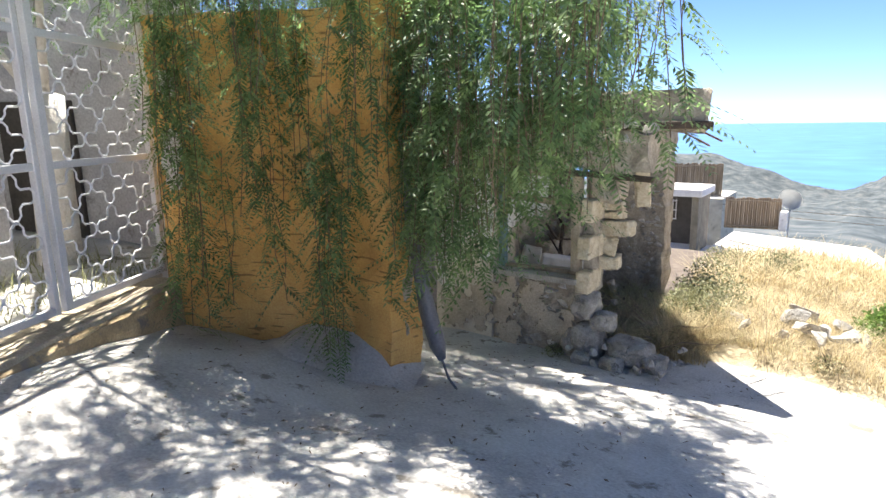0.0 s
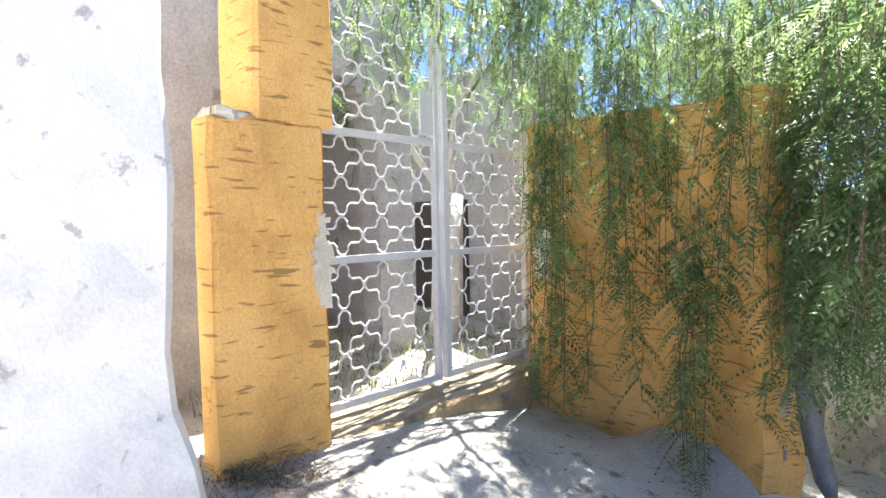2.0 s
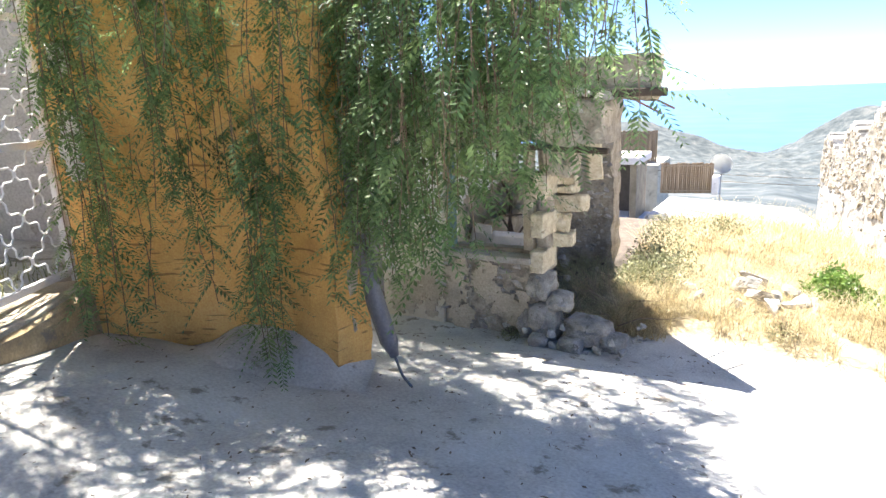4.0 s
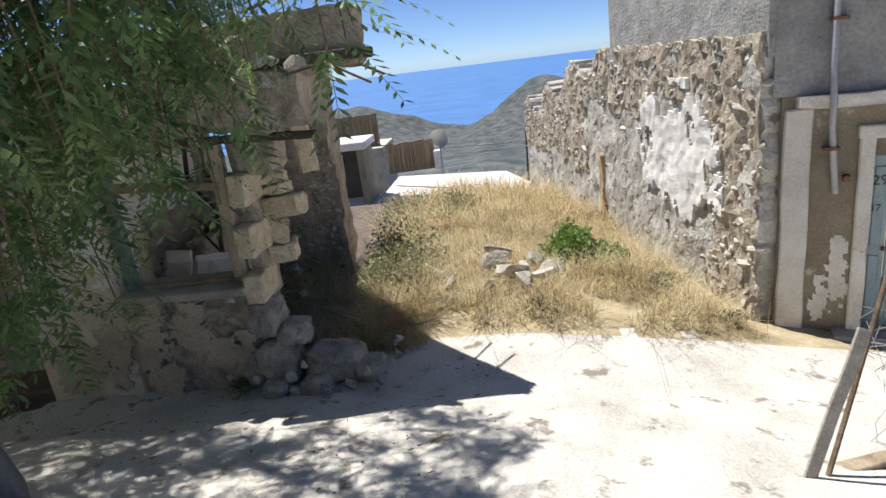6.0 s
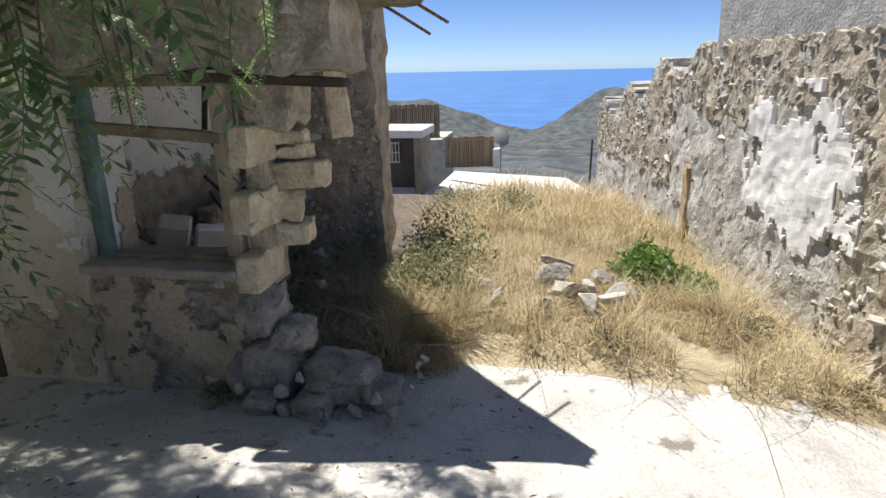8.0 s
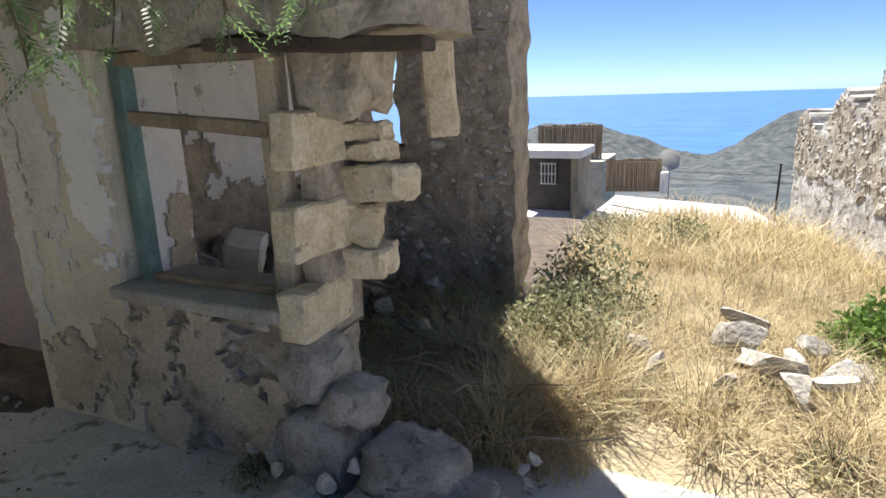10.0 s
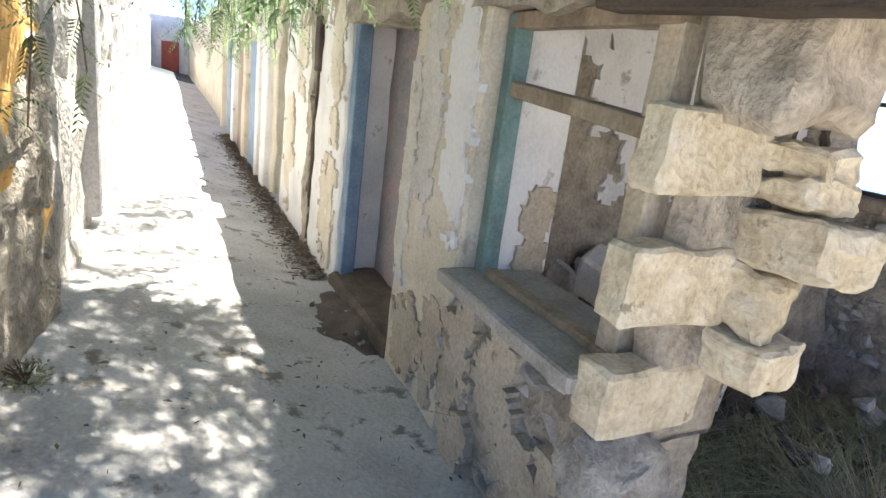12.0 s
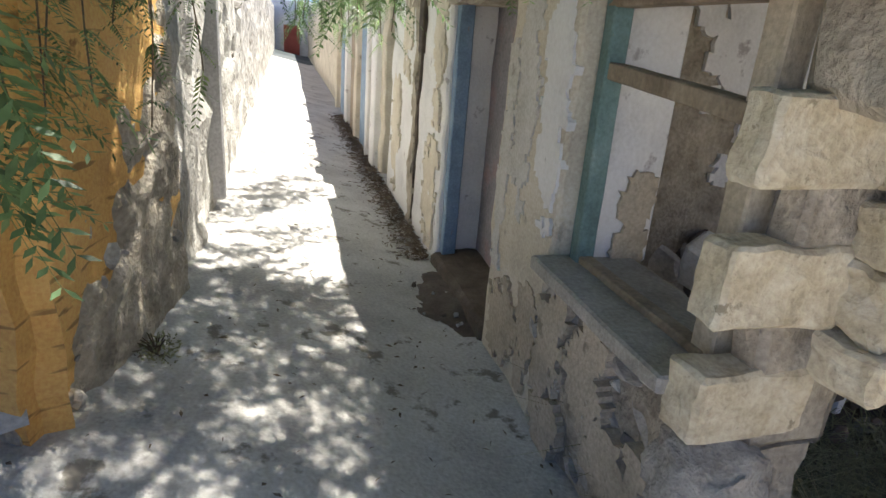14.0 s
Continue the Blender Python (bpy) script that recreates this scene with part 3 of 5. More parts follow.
def quoin(name, lo, hi, seed, lean=0.0, label="", rough=0.018):
    c = [(a + b) / 2 for a, b in zip(lo, hi)]
    m = pose(*c, lean * 0.6, lean, lean * 2)
    h = [(b - a) / 2 for a, b in zip(lo, hi)]
    ob = part(name, soft_box([-v for v in h], h, 0.014, 5, rough * 0.8, seed, m, 11.0), M_BLOCK, None, smooth=False)
    return tagged(ob, label, "stone", group="quoins of the broken window jamb")


# the broken window jamb, a stack of quoins
Q = "cream limestone quoin still standing in the broken jamb"
quoin("quoin", (1.99, -0.05, 1.57), (2.13, 0.36, 1.82), 31, 0.6, Q)
quoin("quoin", (1.98, 0.33, 1.37), (2.42, 0.56, 1.54), 32, -2, "long cream limestone stone jutting out of the broken jamb", 0.028)
quoin("quoin", (1.97, -0.06, 1.15), (2.12, 0.36, 1.40), 33, -0.8, Q)
quoin("quoin", (1.99, 0.32, 0.98), (2.29, 0.56, 1.13), 34, 2, "cream limestone stone jutting out of the broken jamb", 0.025)
quoin("quoin", (1.95, -0.07, 0.76), (2.11, 0.36, 1.0), 35, 1, Q)
quoin("quoin", (2.05, 0.34, 1.66), (2.31, 0.52, 1.75), 36, 4, "small rounded stone wedged between quoins", 0.03)
quoin("quoin", (2.05, 0.34, 1.56), (2.33, 0.54, 1.65), 37, -5, "small rounded stone wedged between quoins", 0.03)
quoin("quoin", (2.06, 0.34, 1.14), (2.24, 0.5, 1.36), 38, 8, "small broken stone wedged between quoins", 0.04)
core = tagged(part("jamb_mortar", soft_box((1.98, 0.14, 0.7), (2.09, 0.5, 2.1), 0.03, 10, 0.03, 39), M_MORTAR), "earth mortar core of the broken jamb", "wall", kind="structure")
M_BOULDER = mat("weathered_limestone", [(0.21, 0.19, 0.16), (0.36, 0.335, 0.29), (0.49, 0.46, 0.405)], 6.0, 0.95, 1.0, 60, bump_size=0.035, grime=((0.20, 0.175, 0.14), 0.6, 9.0))
foot = thing("rubble_heap", "fallen grey rubble stones heaped at the ruin's foot", "rubble")
def boulder(lo, hi, seed):
    """A rounded, pitted block of stone that fills a box."""
    bm = bmesh.new()
    bmesh.ops.create_icosphere(bm, subdivisions=4, radius=1)
    off = Vector((seed * 3.7, seed * 1.9, seed))
    for v in bm.verts:
        d = v.co.copy()
        v.co *= 0.55 + 0.45 / max(abs(c) for c in d) * 0.75
        v.co += 0.22 * noise.noise_vector(d * 1.3 + off) + 0.12 * noise.noise_vector(d * 4 + off) + 0.06 * noise.noise_vector(d * 10 + off)
    c = [(a + b) / 2 for a, b in zip(lo, hi)]
    h = [(b - a) / 2 for a, b in zip(lo, hi)]
    bmesh.ops.transform(bm, matrix=pose(*c, 9 * seed % 17 - 8, 5 * seed % 13 - 6, 8 * seed % 31 - 15) @ Matrix.Diagonal((*h, 1)), verts=bm.verts)
    return bm


for k, (lo, hi) in enumerate((((1.9, -0.12, 0.4), (2.2, 0.3, 0.78)), ((2.1, -0.1, 0.3), (2.4, 0.3, 0.56)), ((1.9, -0.16, -0.05), (2.3, 0.3, 0.46)), ((2.25, -0.16, -0.06), (2.85, 0.34, 0.3)), ((2.7, -0.16, -0.05), (3.0, 0.2, 0.18)), ((1.75, -0.12, -0.08), (2.05, 0.3, 0.38)), ((1.98, -0.3, -0.05), (2.22, -0.08, 0.14)), ((2.3, -0.3, -0.05), (2.6, -0.06, 0.15)))):
    part("stone", boulder(lo, hi, k + 1), M_BOULDER, foot, smooth=True)
for k in range(48):
    lay_stone(foot, (rng.uniform(1.85, 3.1), rng.uniform(-0.28, 0.35), rng.uniform(-0.02, 0.22)), [rng.uniform(0.04, 0.12)] * 3)

# ---- window of the ruin ----
window_1 = tagged(new("window_1"), "empty window with peeling teal frame in the ruin", "window", kind="structure")
part("sill", soft_box((0.86, -0.1, 0.855), (1.98, 0.42, 0.925), 0.012, 8, 0.008, 50), M_SILL, window_1, "cracked grey stone sill")
part("frame_post", soft_box((0.89, 0.08, 0.92), (0.975, 0.17, 2.12), 0.008, 6, 0.004, 51), M_TEAL, window_1, "peeling teal wooden post")
part("frame_post", soft_box((1.82, 0.1, 0.92), (1.93, 0.2, 2.12), 0.008, 6, 0.006, 52), M_PALEWOOD, window_1, "bare weathered wooden post")
part("transom", soft_box((-0.46, -0.04, -0.035), (0.46, 0.04, 0.035), 0.006, 5, 0.005, 53, pose(1.42, 0.13, 1.765, 0, 4.2, 0)), M_TIMBER, window_1, "weathered wooden rail")
part("bottom_rail", soft_box((0.95, 0.09, 0.925), (1.9, 0.16, 0.96), 0.006, 5, 0.004, 54), M_TIMBER, window_1)
part("head_rail", soft_box((0.9, 0.08, 2.05), (1.93, 0.17, 2.12), 0.006, 5, 0.005, 55), M_TIMBER, window_1)
reveal = tagged(part("wall_ruin_reveal", soft_box((0.86, 0.18, 0.9), (0.9, 0.5, 2.2), 0.01, 4, 0.008, 56), M_WHITE), "whitewashed window reveal with bare patches", "wall", kind="structure")
flake(reveal, 0.26, 0.5, 0.86, 1.36, 170, M_CRUST, m=Matrix.Translation((0.905, 0, 0)) @ Matrix.Rotation(math.pi / 2, 4, "Z"), label="grey patch where whitewash has fallen")
beam = tagged(part("lintel_beam", soft_box((-0.55, -0.06, -0.028), (0.55, 0.06, 0.028), 0.01, 8, 0.01, 57, pose(2.2, 0.03, 2.085, 0, 3, 0)), M_BEAM), "dark old wooden lintel beam over the window", "beam")
beam2 = tagged(part("roof_beam", soft_box((-0.9, -0.06, -0.04), (0.9, 0.06, 0.04), 0.012, 8, 0.012, 58, pose(2.35, 0.1, 2.6, 0, 0, 12)), M_BEAM), "dark roof beam jutting from the ruin", "beam")
hang = tagged(part("hanging_stone", soft_box((-0.09, -0.09, -0.26), (0.09, 0.09, 0.26), 0.02, 5, 0.02, 59, pose(2.34, 1.0, 1.9, 3, -4, 20)), M_BLOCK), "cream stone slab hanging from the broken lintel", "stone")
part("wall_ruin_stub", soft_box((2.02, 0.1, 1.78), (2.34, 0.5, 2.14), 0.04, 5, 0.06, 60), M_MORTAR)
tagged(bpy.data.objects["wall_ruin_stub"], "crumbling masonry under the lintel beam", "wall", kind="structure")
rebar = thing("iron_rods", "thin rusty iron rods sticking from the roof edge", "rod")
for a, b in (((2.75, 0.7, 2.66), (3.2, 0.92, 2.42)), ((2.6, 0.9, 2.62), (3.03, 1.15, 2.36))):
    bm = bmesh.new()
    tube(bm, [a, ((a[0] + b[0]) / 2, a[1], (a[2] + b[2]) / 2 + 0.02), b], 0.012, 5)
    part("rod", bm, M_RUST, rebar)
crumb = tagged(part("plaster_slab", soft_box((-0.3, -0.05, -0.35), (0.3, 0.05, 0.35), 0.02, 4, 0.03, 61, pose(1.15, 1.3, 0.55, 25, 8, 35)), M_WHITE), "broken slab of white plaster lying inside the ruin", "rubble")
for k in range(3):
    bm = bmesh.new()
    tube(bm, [(1.0 + 0.25 * k, 1.2 + 0.3 * k, 0.4), (1.1 + 0.1 * k, 1.4, 0.6), (1.2 - 0.2 * k, 1.7, 0.85 + 0.1 * k)], [0.02, 0.018, 0.014], 5)
    tagged(part("fallen_lath", bm, M_BEAM), "dark broken lath leaning inside the ruin", "wood", group="fallen laths in the ruin")

window_2 = tagged(new("window_2"), "small empty window hole with wooden sill in rubble wall", "window", kind="structure")
part("window_sill", soft_box((0.24, 3.06, 1.28), (0.98, 3.4, 1.37), 0.01, 6, 0.008, 66), M_TIMBER, window_2, "worn wooden sill")
part("window_frame", soft_box((0.27, 3.22, 1.37), (0.31, 3.28, 2.2), 0.004, 4, 0.004, 67), M_BEAM, window_2)
part("window_frame", soft_box((0.31, 3.22, 1.37), (0.92, 3.28, 1.4), 0.004, 4, 0.004, 68), M_BEAM, window_2)
part("window_frame", soft_box((0.31, 3.22, 1.98), (0.92, 3.28, 2.01), 0.004, 4, 0.004, 69), M_BEAM, window_2)

# ---- doorway of the ruin and the house row ----
door_ruin = tagged(new("door_1"), "old doorway with blue peeling frame post", "door", kind="structure")
part("door_post", soft_box((-1.5, 0.05, 0.1), (-1.38, 0.17, 2.2), 0.01, 6, 0.006, 63), M_BLUE, door_ruin, "peeling blue wooden post")
part("door_panel", soft_box((-1.62, 0.38, 0.1), (0.05, 0.44, 2.3), 0.01, 4, 0.01, 64), mat("pinkish_faded_plaster", [(0.20, 0.19, 0.205), (0.29, 0.27, 0.285), (0.40, 0.25, 0.24)], 3.0, 0.9, 0.3, 40), door_ruin)
# added backing: shade of the doorway put into its colour, also stops stray light
part("door_back", soft_box((-1.6, 0.57, -0.2), (0.15, 0.7, 2.75), 0.01), M_SHADE, door_ruin)
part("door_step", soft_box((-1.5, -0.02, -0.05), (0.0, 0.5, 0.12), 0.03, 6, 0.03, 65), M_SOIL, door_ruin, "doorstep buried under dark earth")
for k, (x0, x1, mt) in enumerate(((-5.75, -5.35, M_WHITE), (-6.4, -6.2, M_WHITE), (-8.2, -7.9, M_CREAM), (-10.2, -9.8, M_WHITE), (-13.0, -12.6, M_CREAM))):
    part("pilaster", soft_box((x0, -0.06, -0.15), (x1, 0.1, 2.95), 0.02, 5, 0.015, 70 + k), mt, row2)
for k, x in enumerate((-7.2, -9.0, -11.5)):
    d = tagged(new("door_%d" % (k + 3)), "dark wooden door in the old house row", "door", kind="structure")
    part("leaf", soft_box((x - 0.4, 0.0, 0.0), (x + 0.4, 0.06, 2.0), 0.01), M_BLUE if k != 1 else M_TIMBER, d)
d2 = tagged(new("door_2"), "recess of a lost doorway, back coloured dark for shade", "door", kind="structure")
# the recess's shade is put into this sheet's colour
part("door_back", soft_box((-5.0, 0.42, 0.0), (-4.2, 0.5, 2.6), 0.01), M_SHADE, d2)
crack = thing("wall_crack", "long dark crack exposing rubble in white plaster", "crack", kind="structure")
bm = bmesh.new()
pts = [(-2.5 + 0.07 * noise.noise(Vector((k * 0.7, 1, 0))) + 0.012 * k, -0.012, 0.1 + 0.2 * k) for k in range(14)]
tube(bm, pts, [0.012 + 0.03 * abs(noise.noise(Vector((k * 0.9, 5, 0)))) for k in range(14)], 5)
part("fissure", bm, M_BEAM, crack)
# slot has no depth; a dark block paints its shade
part("niche_shade", soft_box((-2.52, -0.035, 1.72), (-2.34, 0.02, 2.2), 0.01, 3, 0.01, 76), M_BEAM, crack, "narrow plaster slot drawn as a shade-dark block")
for k, (x0, x1, z0, z1) in enumerate(((-4.1, -3.4, 0.1, 1.6), (-2.15, -1.52, 0.05, 1.2), (-1.95, -1.52, 1.1, 2.6), (-3.5, -2.95, 1.4, 2.6))):
    flake(row, x0, x1, z0, z1, 80 + k, M_CREAM, label="bare patch where whitewash has fallen")
for k, (x0, x1, z0, z1, mt) in enumerate(((0.15, 0.5, 0.9, 2.4, M_TRIM), (0.52, 0.86, 0.95, 2.4, M_WHITE), (0.02, 0.6, 0.02, 0.6, M_CRUST), (0.0, 0.2, 0.5, 1.9, M_TRIM), (0.5, 0.85, 0.05, 0.8, M_CRUST))):
    flake(facade, x0, x1, z0, z1, 90 + k, mt, label="patch of old plaster coat")
for k, (x0, x1, z0, z1) in enumerate(((0.86, 1.25, 0.2, 0.85), (1.2, 1.6, 0.35, 0.86), (1.5, 1.95, 0.1, 0.6), (0.9, 1.3, -0.05, 0.3))):
    flake(apron, x0, x1, z0, z1, 96 + k, M_CRUST, proud=0.045, label="clinging crust of cream plaster")
for k, (sx0, sx1, z0, z1) in enumerate(((2.7, 2.87, 2.05, 2.75),)):
    flake(pillar, sx0, sx1, z0, z1, 130 + k, M_CREAM, y=0.0, m=gate_frame @ Matrix.Translation((0, 0.075, 0)) @ Matrix.Diagonal((1, -1, 1, 1)), label="bare plaster where paint has peeled")
for k, (a0, a1, z0, z1) in enumerate(((0.08, 0.28, 2.1, 2.75), (0.12, 0.3, 2.85, 3.2))):
    wm = Matrix.Translation((-0.98, -3.13, 0)) @ Matrix.Rotation(math.atan2(1.1, 2.25), 4, "Z")
    flake(wall_orange, a0, a1, z0, z1, 140 + k, M_TRIM, m=wm @ Matrix.Translation((0, -0.03, 0)), label="pale patch where orange paint has peeled")
for k, (pts, r) in enumerate((([(0.77, 1.55, 2.5), (0.77, 1.9, 2.0), (0.77, 1.8, 1.6), (0.77, 2.3, 1.1), (0.77, 2.2, 0.6)], 0.03), ([(0.77, 2.2, 2.2), (0.77, 2.6, 1.7), (0.77, 2.5, 1.2)], 0.02), ([(0.77, 1.7, 1.2), (0.77, 2.1, 0.9), (0.77, 2.7, 0.8)], 0.018))):
    bm = bmesh.new()
    tube(bm, pts, r, 4)
    part("crack", bm, M_BEAM, inner, "dark jagged crack in the plaster")
debris = thing("debris_heap", "dark earth, plaster and stones heaped inside the ruin", "debris")
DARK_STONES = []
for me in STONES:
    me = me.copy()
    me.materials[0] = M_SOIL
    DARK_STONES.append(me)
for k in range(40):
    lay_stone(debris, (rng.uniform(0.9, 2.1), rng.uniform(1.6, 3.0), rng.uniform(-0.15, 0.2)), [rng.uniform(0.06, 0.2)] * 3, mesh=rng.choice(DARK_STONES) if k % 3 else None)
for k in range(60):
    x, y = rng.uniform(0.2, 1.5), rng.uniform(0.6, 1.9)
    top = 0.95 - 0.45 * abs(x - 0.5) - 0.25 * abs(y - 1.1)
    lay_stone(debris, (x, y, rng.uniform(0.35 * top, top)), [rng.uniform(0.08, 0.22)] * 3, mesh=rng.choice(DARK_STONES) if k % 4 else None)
part("plaster_block", soft_box((-0.12, -0.1, -0.14), (0.12, 0.1, 0.14), 0.02, 5, 0.02, 61, pose(0.95, 0.85, 0.88, 20, 12, 30)), M_TRIM, debris, "fallen block of white plaster")

bare_strip = panel(((-2.72, -0.035), (-2.46, -0.035), 0.05, 2.8), 0.06, 0.035, 0.03, 160, keep=lambda s, z: abs(s - 0.13) < 0.09 + 0.06 * noise.noise(Vector((s * 4, z * 4, 1))), jitter=0.8)
part("bare_strip", bare_strip, M_MORTAR, row, "strip of bare rubble beside the crack")
part("leaf", soft_box((-39.98, -1.5, -0.2), (-39.9, -0.5, 1.9), 0.01), mat("faded_red_paint", [(0.30, 0.06, 0.04), (0.42, 0.10, 0.07)], 3, 0.6, 0.1, 40), alley_end, "faded red door leaf")
# brown earth spilling out of the doorway
spill = thing("earth_spill", "brown earth and straw spilling from the doorway", "earth")
bm = bmesh.new()
grid = {}
for i in range(25):
    for j in range(15):
        x, y = -1.45 + 1.5 * i / 24, -0.42 + 0.75 * j / 14
        a = math.hypot((x + 0.7) / 0.62, (y - 0.08) / 0.36) + 0.35 * noise.noise(Vector((x * 5, y * 5, 0)))
        z = height(x, y) - 0.03 + 0.09 * max(0, 1.25 - a) + 0.015 * noise.noise(Vector((x * 14, y * 14, 3)))
        grid[i, j] = bm.verts.new((x, y, z))
for i in range(24):
    for j in range(14):
        bm.faces.new([grid[i, j], grid[i + 1, j], grid[i + 1, j + 1], grid[i, j + 1]])
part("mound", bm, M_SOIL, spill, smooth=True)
for k in range(30):
    x, y = rng.gauss(-0.65, 0.3), rng.uniform(-0.32, 0.2)
    lay_stone(spill, (x, y, height(x, y) + 0.03), [rng.uniform(0.015, 0.05)] * 3, mesh=rng.choice(DARK_STONES) if k % 3 else None)

# ---- gate ----
def cross_mesh(w, h):
    a, r = w * 0.13, 0.0095
    L, H = w / 2 - r, h / 2 - r
    q = [(0.42 * a, H), (a, H - 0.035), (a, 1.5 * a), (1.5 * a, a), (L - 0.035, a), (L, 0.42 * a)]
    pts = q + [(x, -y) for x, y in reversed(q)] + [(-x, -y) for x, y in q] + [(-x, y) for x, y in reversed(q)]
    bm = bmesh.new()
    tube(bm, [(x, 0, y) for x, y in pts + pts[:1]], r, 4)
    me = bpy.data.meshes.new("cross")
    bm.to_mesh(me)
    bm.free()
    me.materials.append(M_GATE)
    return me


GZ0, GZ1 = 1.24, 4.75
gate = thing("iron_gate", "white painted double iron gate with cross-shaped grille", "gate")
for side_k, (s0, s1) in enumerate(((-0.24, 1.13), (1.19, 2.58))):
    leaf = part("gate_leaf", gbm(soft_box((s0, -0.34, GZ0), (s0 + 0.055, -0.28, GZ1), 0.006)), M_GATE, gate)
    for lo, hi in (((s1 - 0.075, -0.34, GZ0), (s1, -0.28, GZ1)), ((s0 + 0.05, -0.335, GZ0), (s1 - 0.06, -0.285, GZ0 + 0.06)), ((s0 + 0.05, -0.33, 2.37), (s1 - 0.06, -0.29, 2.43)), ((s0 + 0.05, -0.33, 3.36), (s1 - 0.06, -0.29, 3.42)), ((s0 + 0.05, -0.33, GZ1 - 0.06), (s1 - 0.06, -0.29, GZ1))):
        part("bar", gbm(soft_box(lo, hi, 0.005)), M_GATE, leaf)
    w = (s1 - s0 - 0.12) / 3
    for z0, z1, rows in ((GZ0 + 0.06, 2.37, 3), (2.43, 3.36, 3), (3.42, GZ1 - 0.06, 4)):
        h = (z1 - z0) / rows
        me = cross_mesh(w, h)
        for i in range(3):
            for j in range(rows):
                ob = new("cross", me)
                ob.matrix_basis = gate_frame @ pose(s0 + 0.052 + w * (i + 0.5), -0.31, z0 + h * (j + 0.5))
                ob.parent = leaf
    if side_k:
        part("lock_plate", gbm(soft_box((s0 + 0.05, -0.32, 3.45), (s0 + 0.22, -0.29, 3.85), 0.006)), M_GATE, leaf)
hinge_post = tagged(part("gate_post", gbm(soft_box((-0.34, -0.36, 1.1), (-0.25, -0.27, 4.9), 0.008)), M_GATE), "white painted iron gate post against the orange wall", "post")

# thin dark panel on the solid wall, painted as a doorway's shade
part("opening_shade", gbm(soft_box((-1.36, -3.0, 0.9), (-1.3, -2.0, 3.0), 0.01)), M_SHADE, court_north, "doorway drawn as a shade-coloured panel")
court_door = tagged(new("door_7"), "courtyard doorway drawn as a shade-coloured panel", "door", kind="structure")
# no hole here: a panel in shade colour marks the doorway
part("opening_shade", gbm(soft_box((-0.5, -4.2, 0.9), (0.2, -4.12, 2.6), 0.01)), M_SHADE, court_door)

# ---- house with the door ----
door_house = tagged(new("door_6"), "faded blue wooden door in a pale plaster frame", "door", kind="structure")
part("jamb", soft_box((0.62, -0.05, -0.6), (0.74, 0.12, 1.5), 0.012, 8, 0.008, 101, HM), M_TRIM, door_house)
part("jamb", soft_box((1.14, -0.05, -0.6), (1.27, 0.12, 1.5), 0.012, 8, 0.008, 102, HM), M_TRIM, door_house)
part("head", soft_box((0.6, -0.055, 1.38), (1.29, 0.12, 1.5), 0.012, 8, 0.008, 103, HM), M_TRIM, door_house)
for x0, x1 in ((0.74, 0.9), (0.91, 1.14)):
    leaf6 = part("door_leaf", soft_box((x0, 0.12, -0.55), (x1, 0.16, 1.2), 0.006, m=HM), M_DOOR, door_house)
    for z0, z1 in ((-0.4, 0.25), (0.35, 1.1)):
        part("door_panel", soft_box((x0 + 0.035, 0.106, z0), (x1 - 0.035, 0.125, z1), 0.008, m=HM), M_DOOR, leaf6)
part("transom", soft_box((0.74, 0.12, 1.2), (1.14, 0.16, 1.38), 0.006, m=HM), M_TAN, door_house, "plain panel over the door")
part("knob", soft_box((0.87, 0.075, 0.3), (0.9, 0.12, 0.34), 0.008, m=HM), M_RUST, door_house)
part("threshold", soft_box((0.5, -0.25, -0.62), (1.4, 0.15, -0.45), 0.02, 3, 0.01, 104, HM), M_SILL, door_house)
for txt, x, z, s in (("29", 0.755, 0.93, 0.13), ("37", 0.745, 0.68, 0.1)):
    cu = bpy.data.curves.new("painted_number", "FONT")
    cu.body, cu.size, cu.extrude = txt, s, 0.001
    cu.materials.append(M_BEAM)
    ob = new("painted_number", cu)
    ob.matrix_basis = HM @ pose(x, 0.1, z, 90, 0, 0)
    ob.parent = door_house
pil = tagged(part("trim_pilaster", soft_box((0.02, -0.05, -0.75), (0.25, 0.1, 1.68), 0.015, 10, 0.014, 105, HM), M_TRIM), "pale plaster corner strip of the house", "trim", kind="structure")
ledge = tagged(part("trim_ledge", soft_box((0.1, -0.14, 1.68), (5.5, 0.1, 1.79), 0.02, 20, 0.03, 106, HM, 6.0), M_TRIM), "chipped pale plaster ledge above the doorway", "trim", kind="structure")
upper_front = tagged(part("wall_upper_front", soft_box((-0.08, -0.02, 1.79), (5.5, 0.1, 5.2), 0.01, 12, 0.008, 107, HM), M_RENDER), "grey cement rendered upper house front", "wall", kind="structure")
drain = thing("drainpipe", "grey drainpipe fixed on the house front", "pipe")
bm = bmesh.new()
tube(bm, [(0.36, -0.09, 5.0), (0.37, -0.09, 2.0), (0.38, -0.17, 1.74), (0.39, -0.09, 1.5), (0.45, -0.07, 0.9)], 0.028, 8)
bmesh.ops.transform(bm, matrix=HM, verts=bm.verts)
part("pipe", bm, M_PIPE, drain, smooth=True)
for z in (1.3, 2.4):
    part("bracket", soft_box((0.33, -0.13, z), (0.46, 0, z + 0.03), 0.004, m=HM), M_RUST, drain)
tap = thing("wall_bracket", "small rusty iron bracket stuck in the house front", "bracket")
part("plate", soft_box((0.5, -0.07, 1.0), (0.56, 0.0, 1.06), 0.01, 2, 0.008, 4, HM), M_RUST, tap)
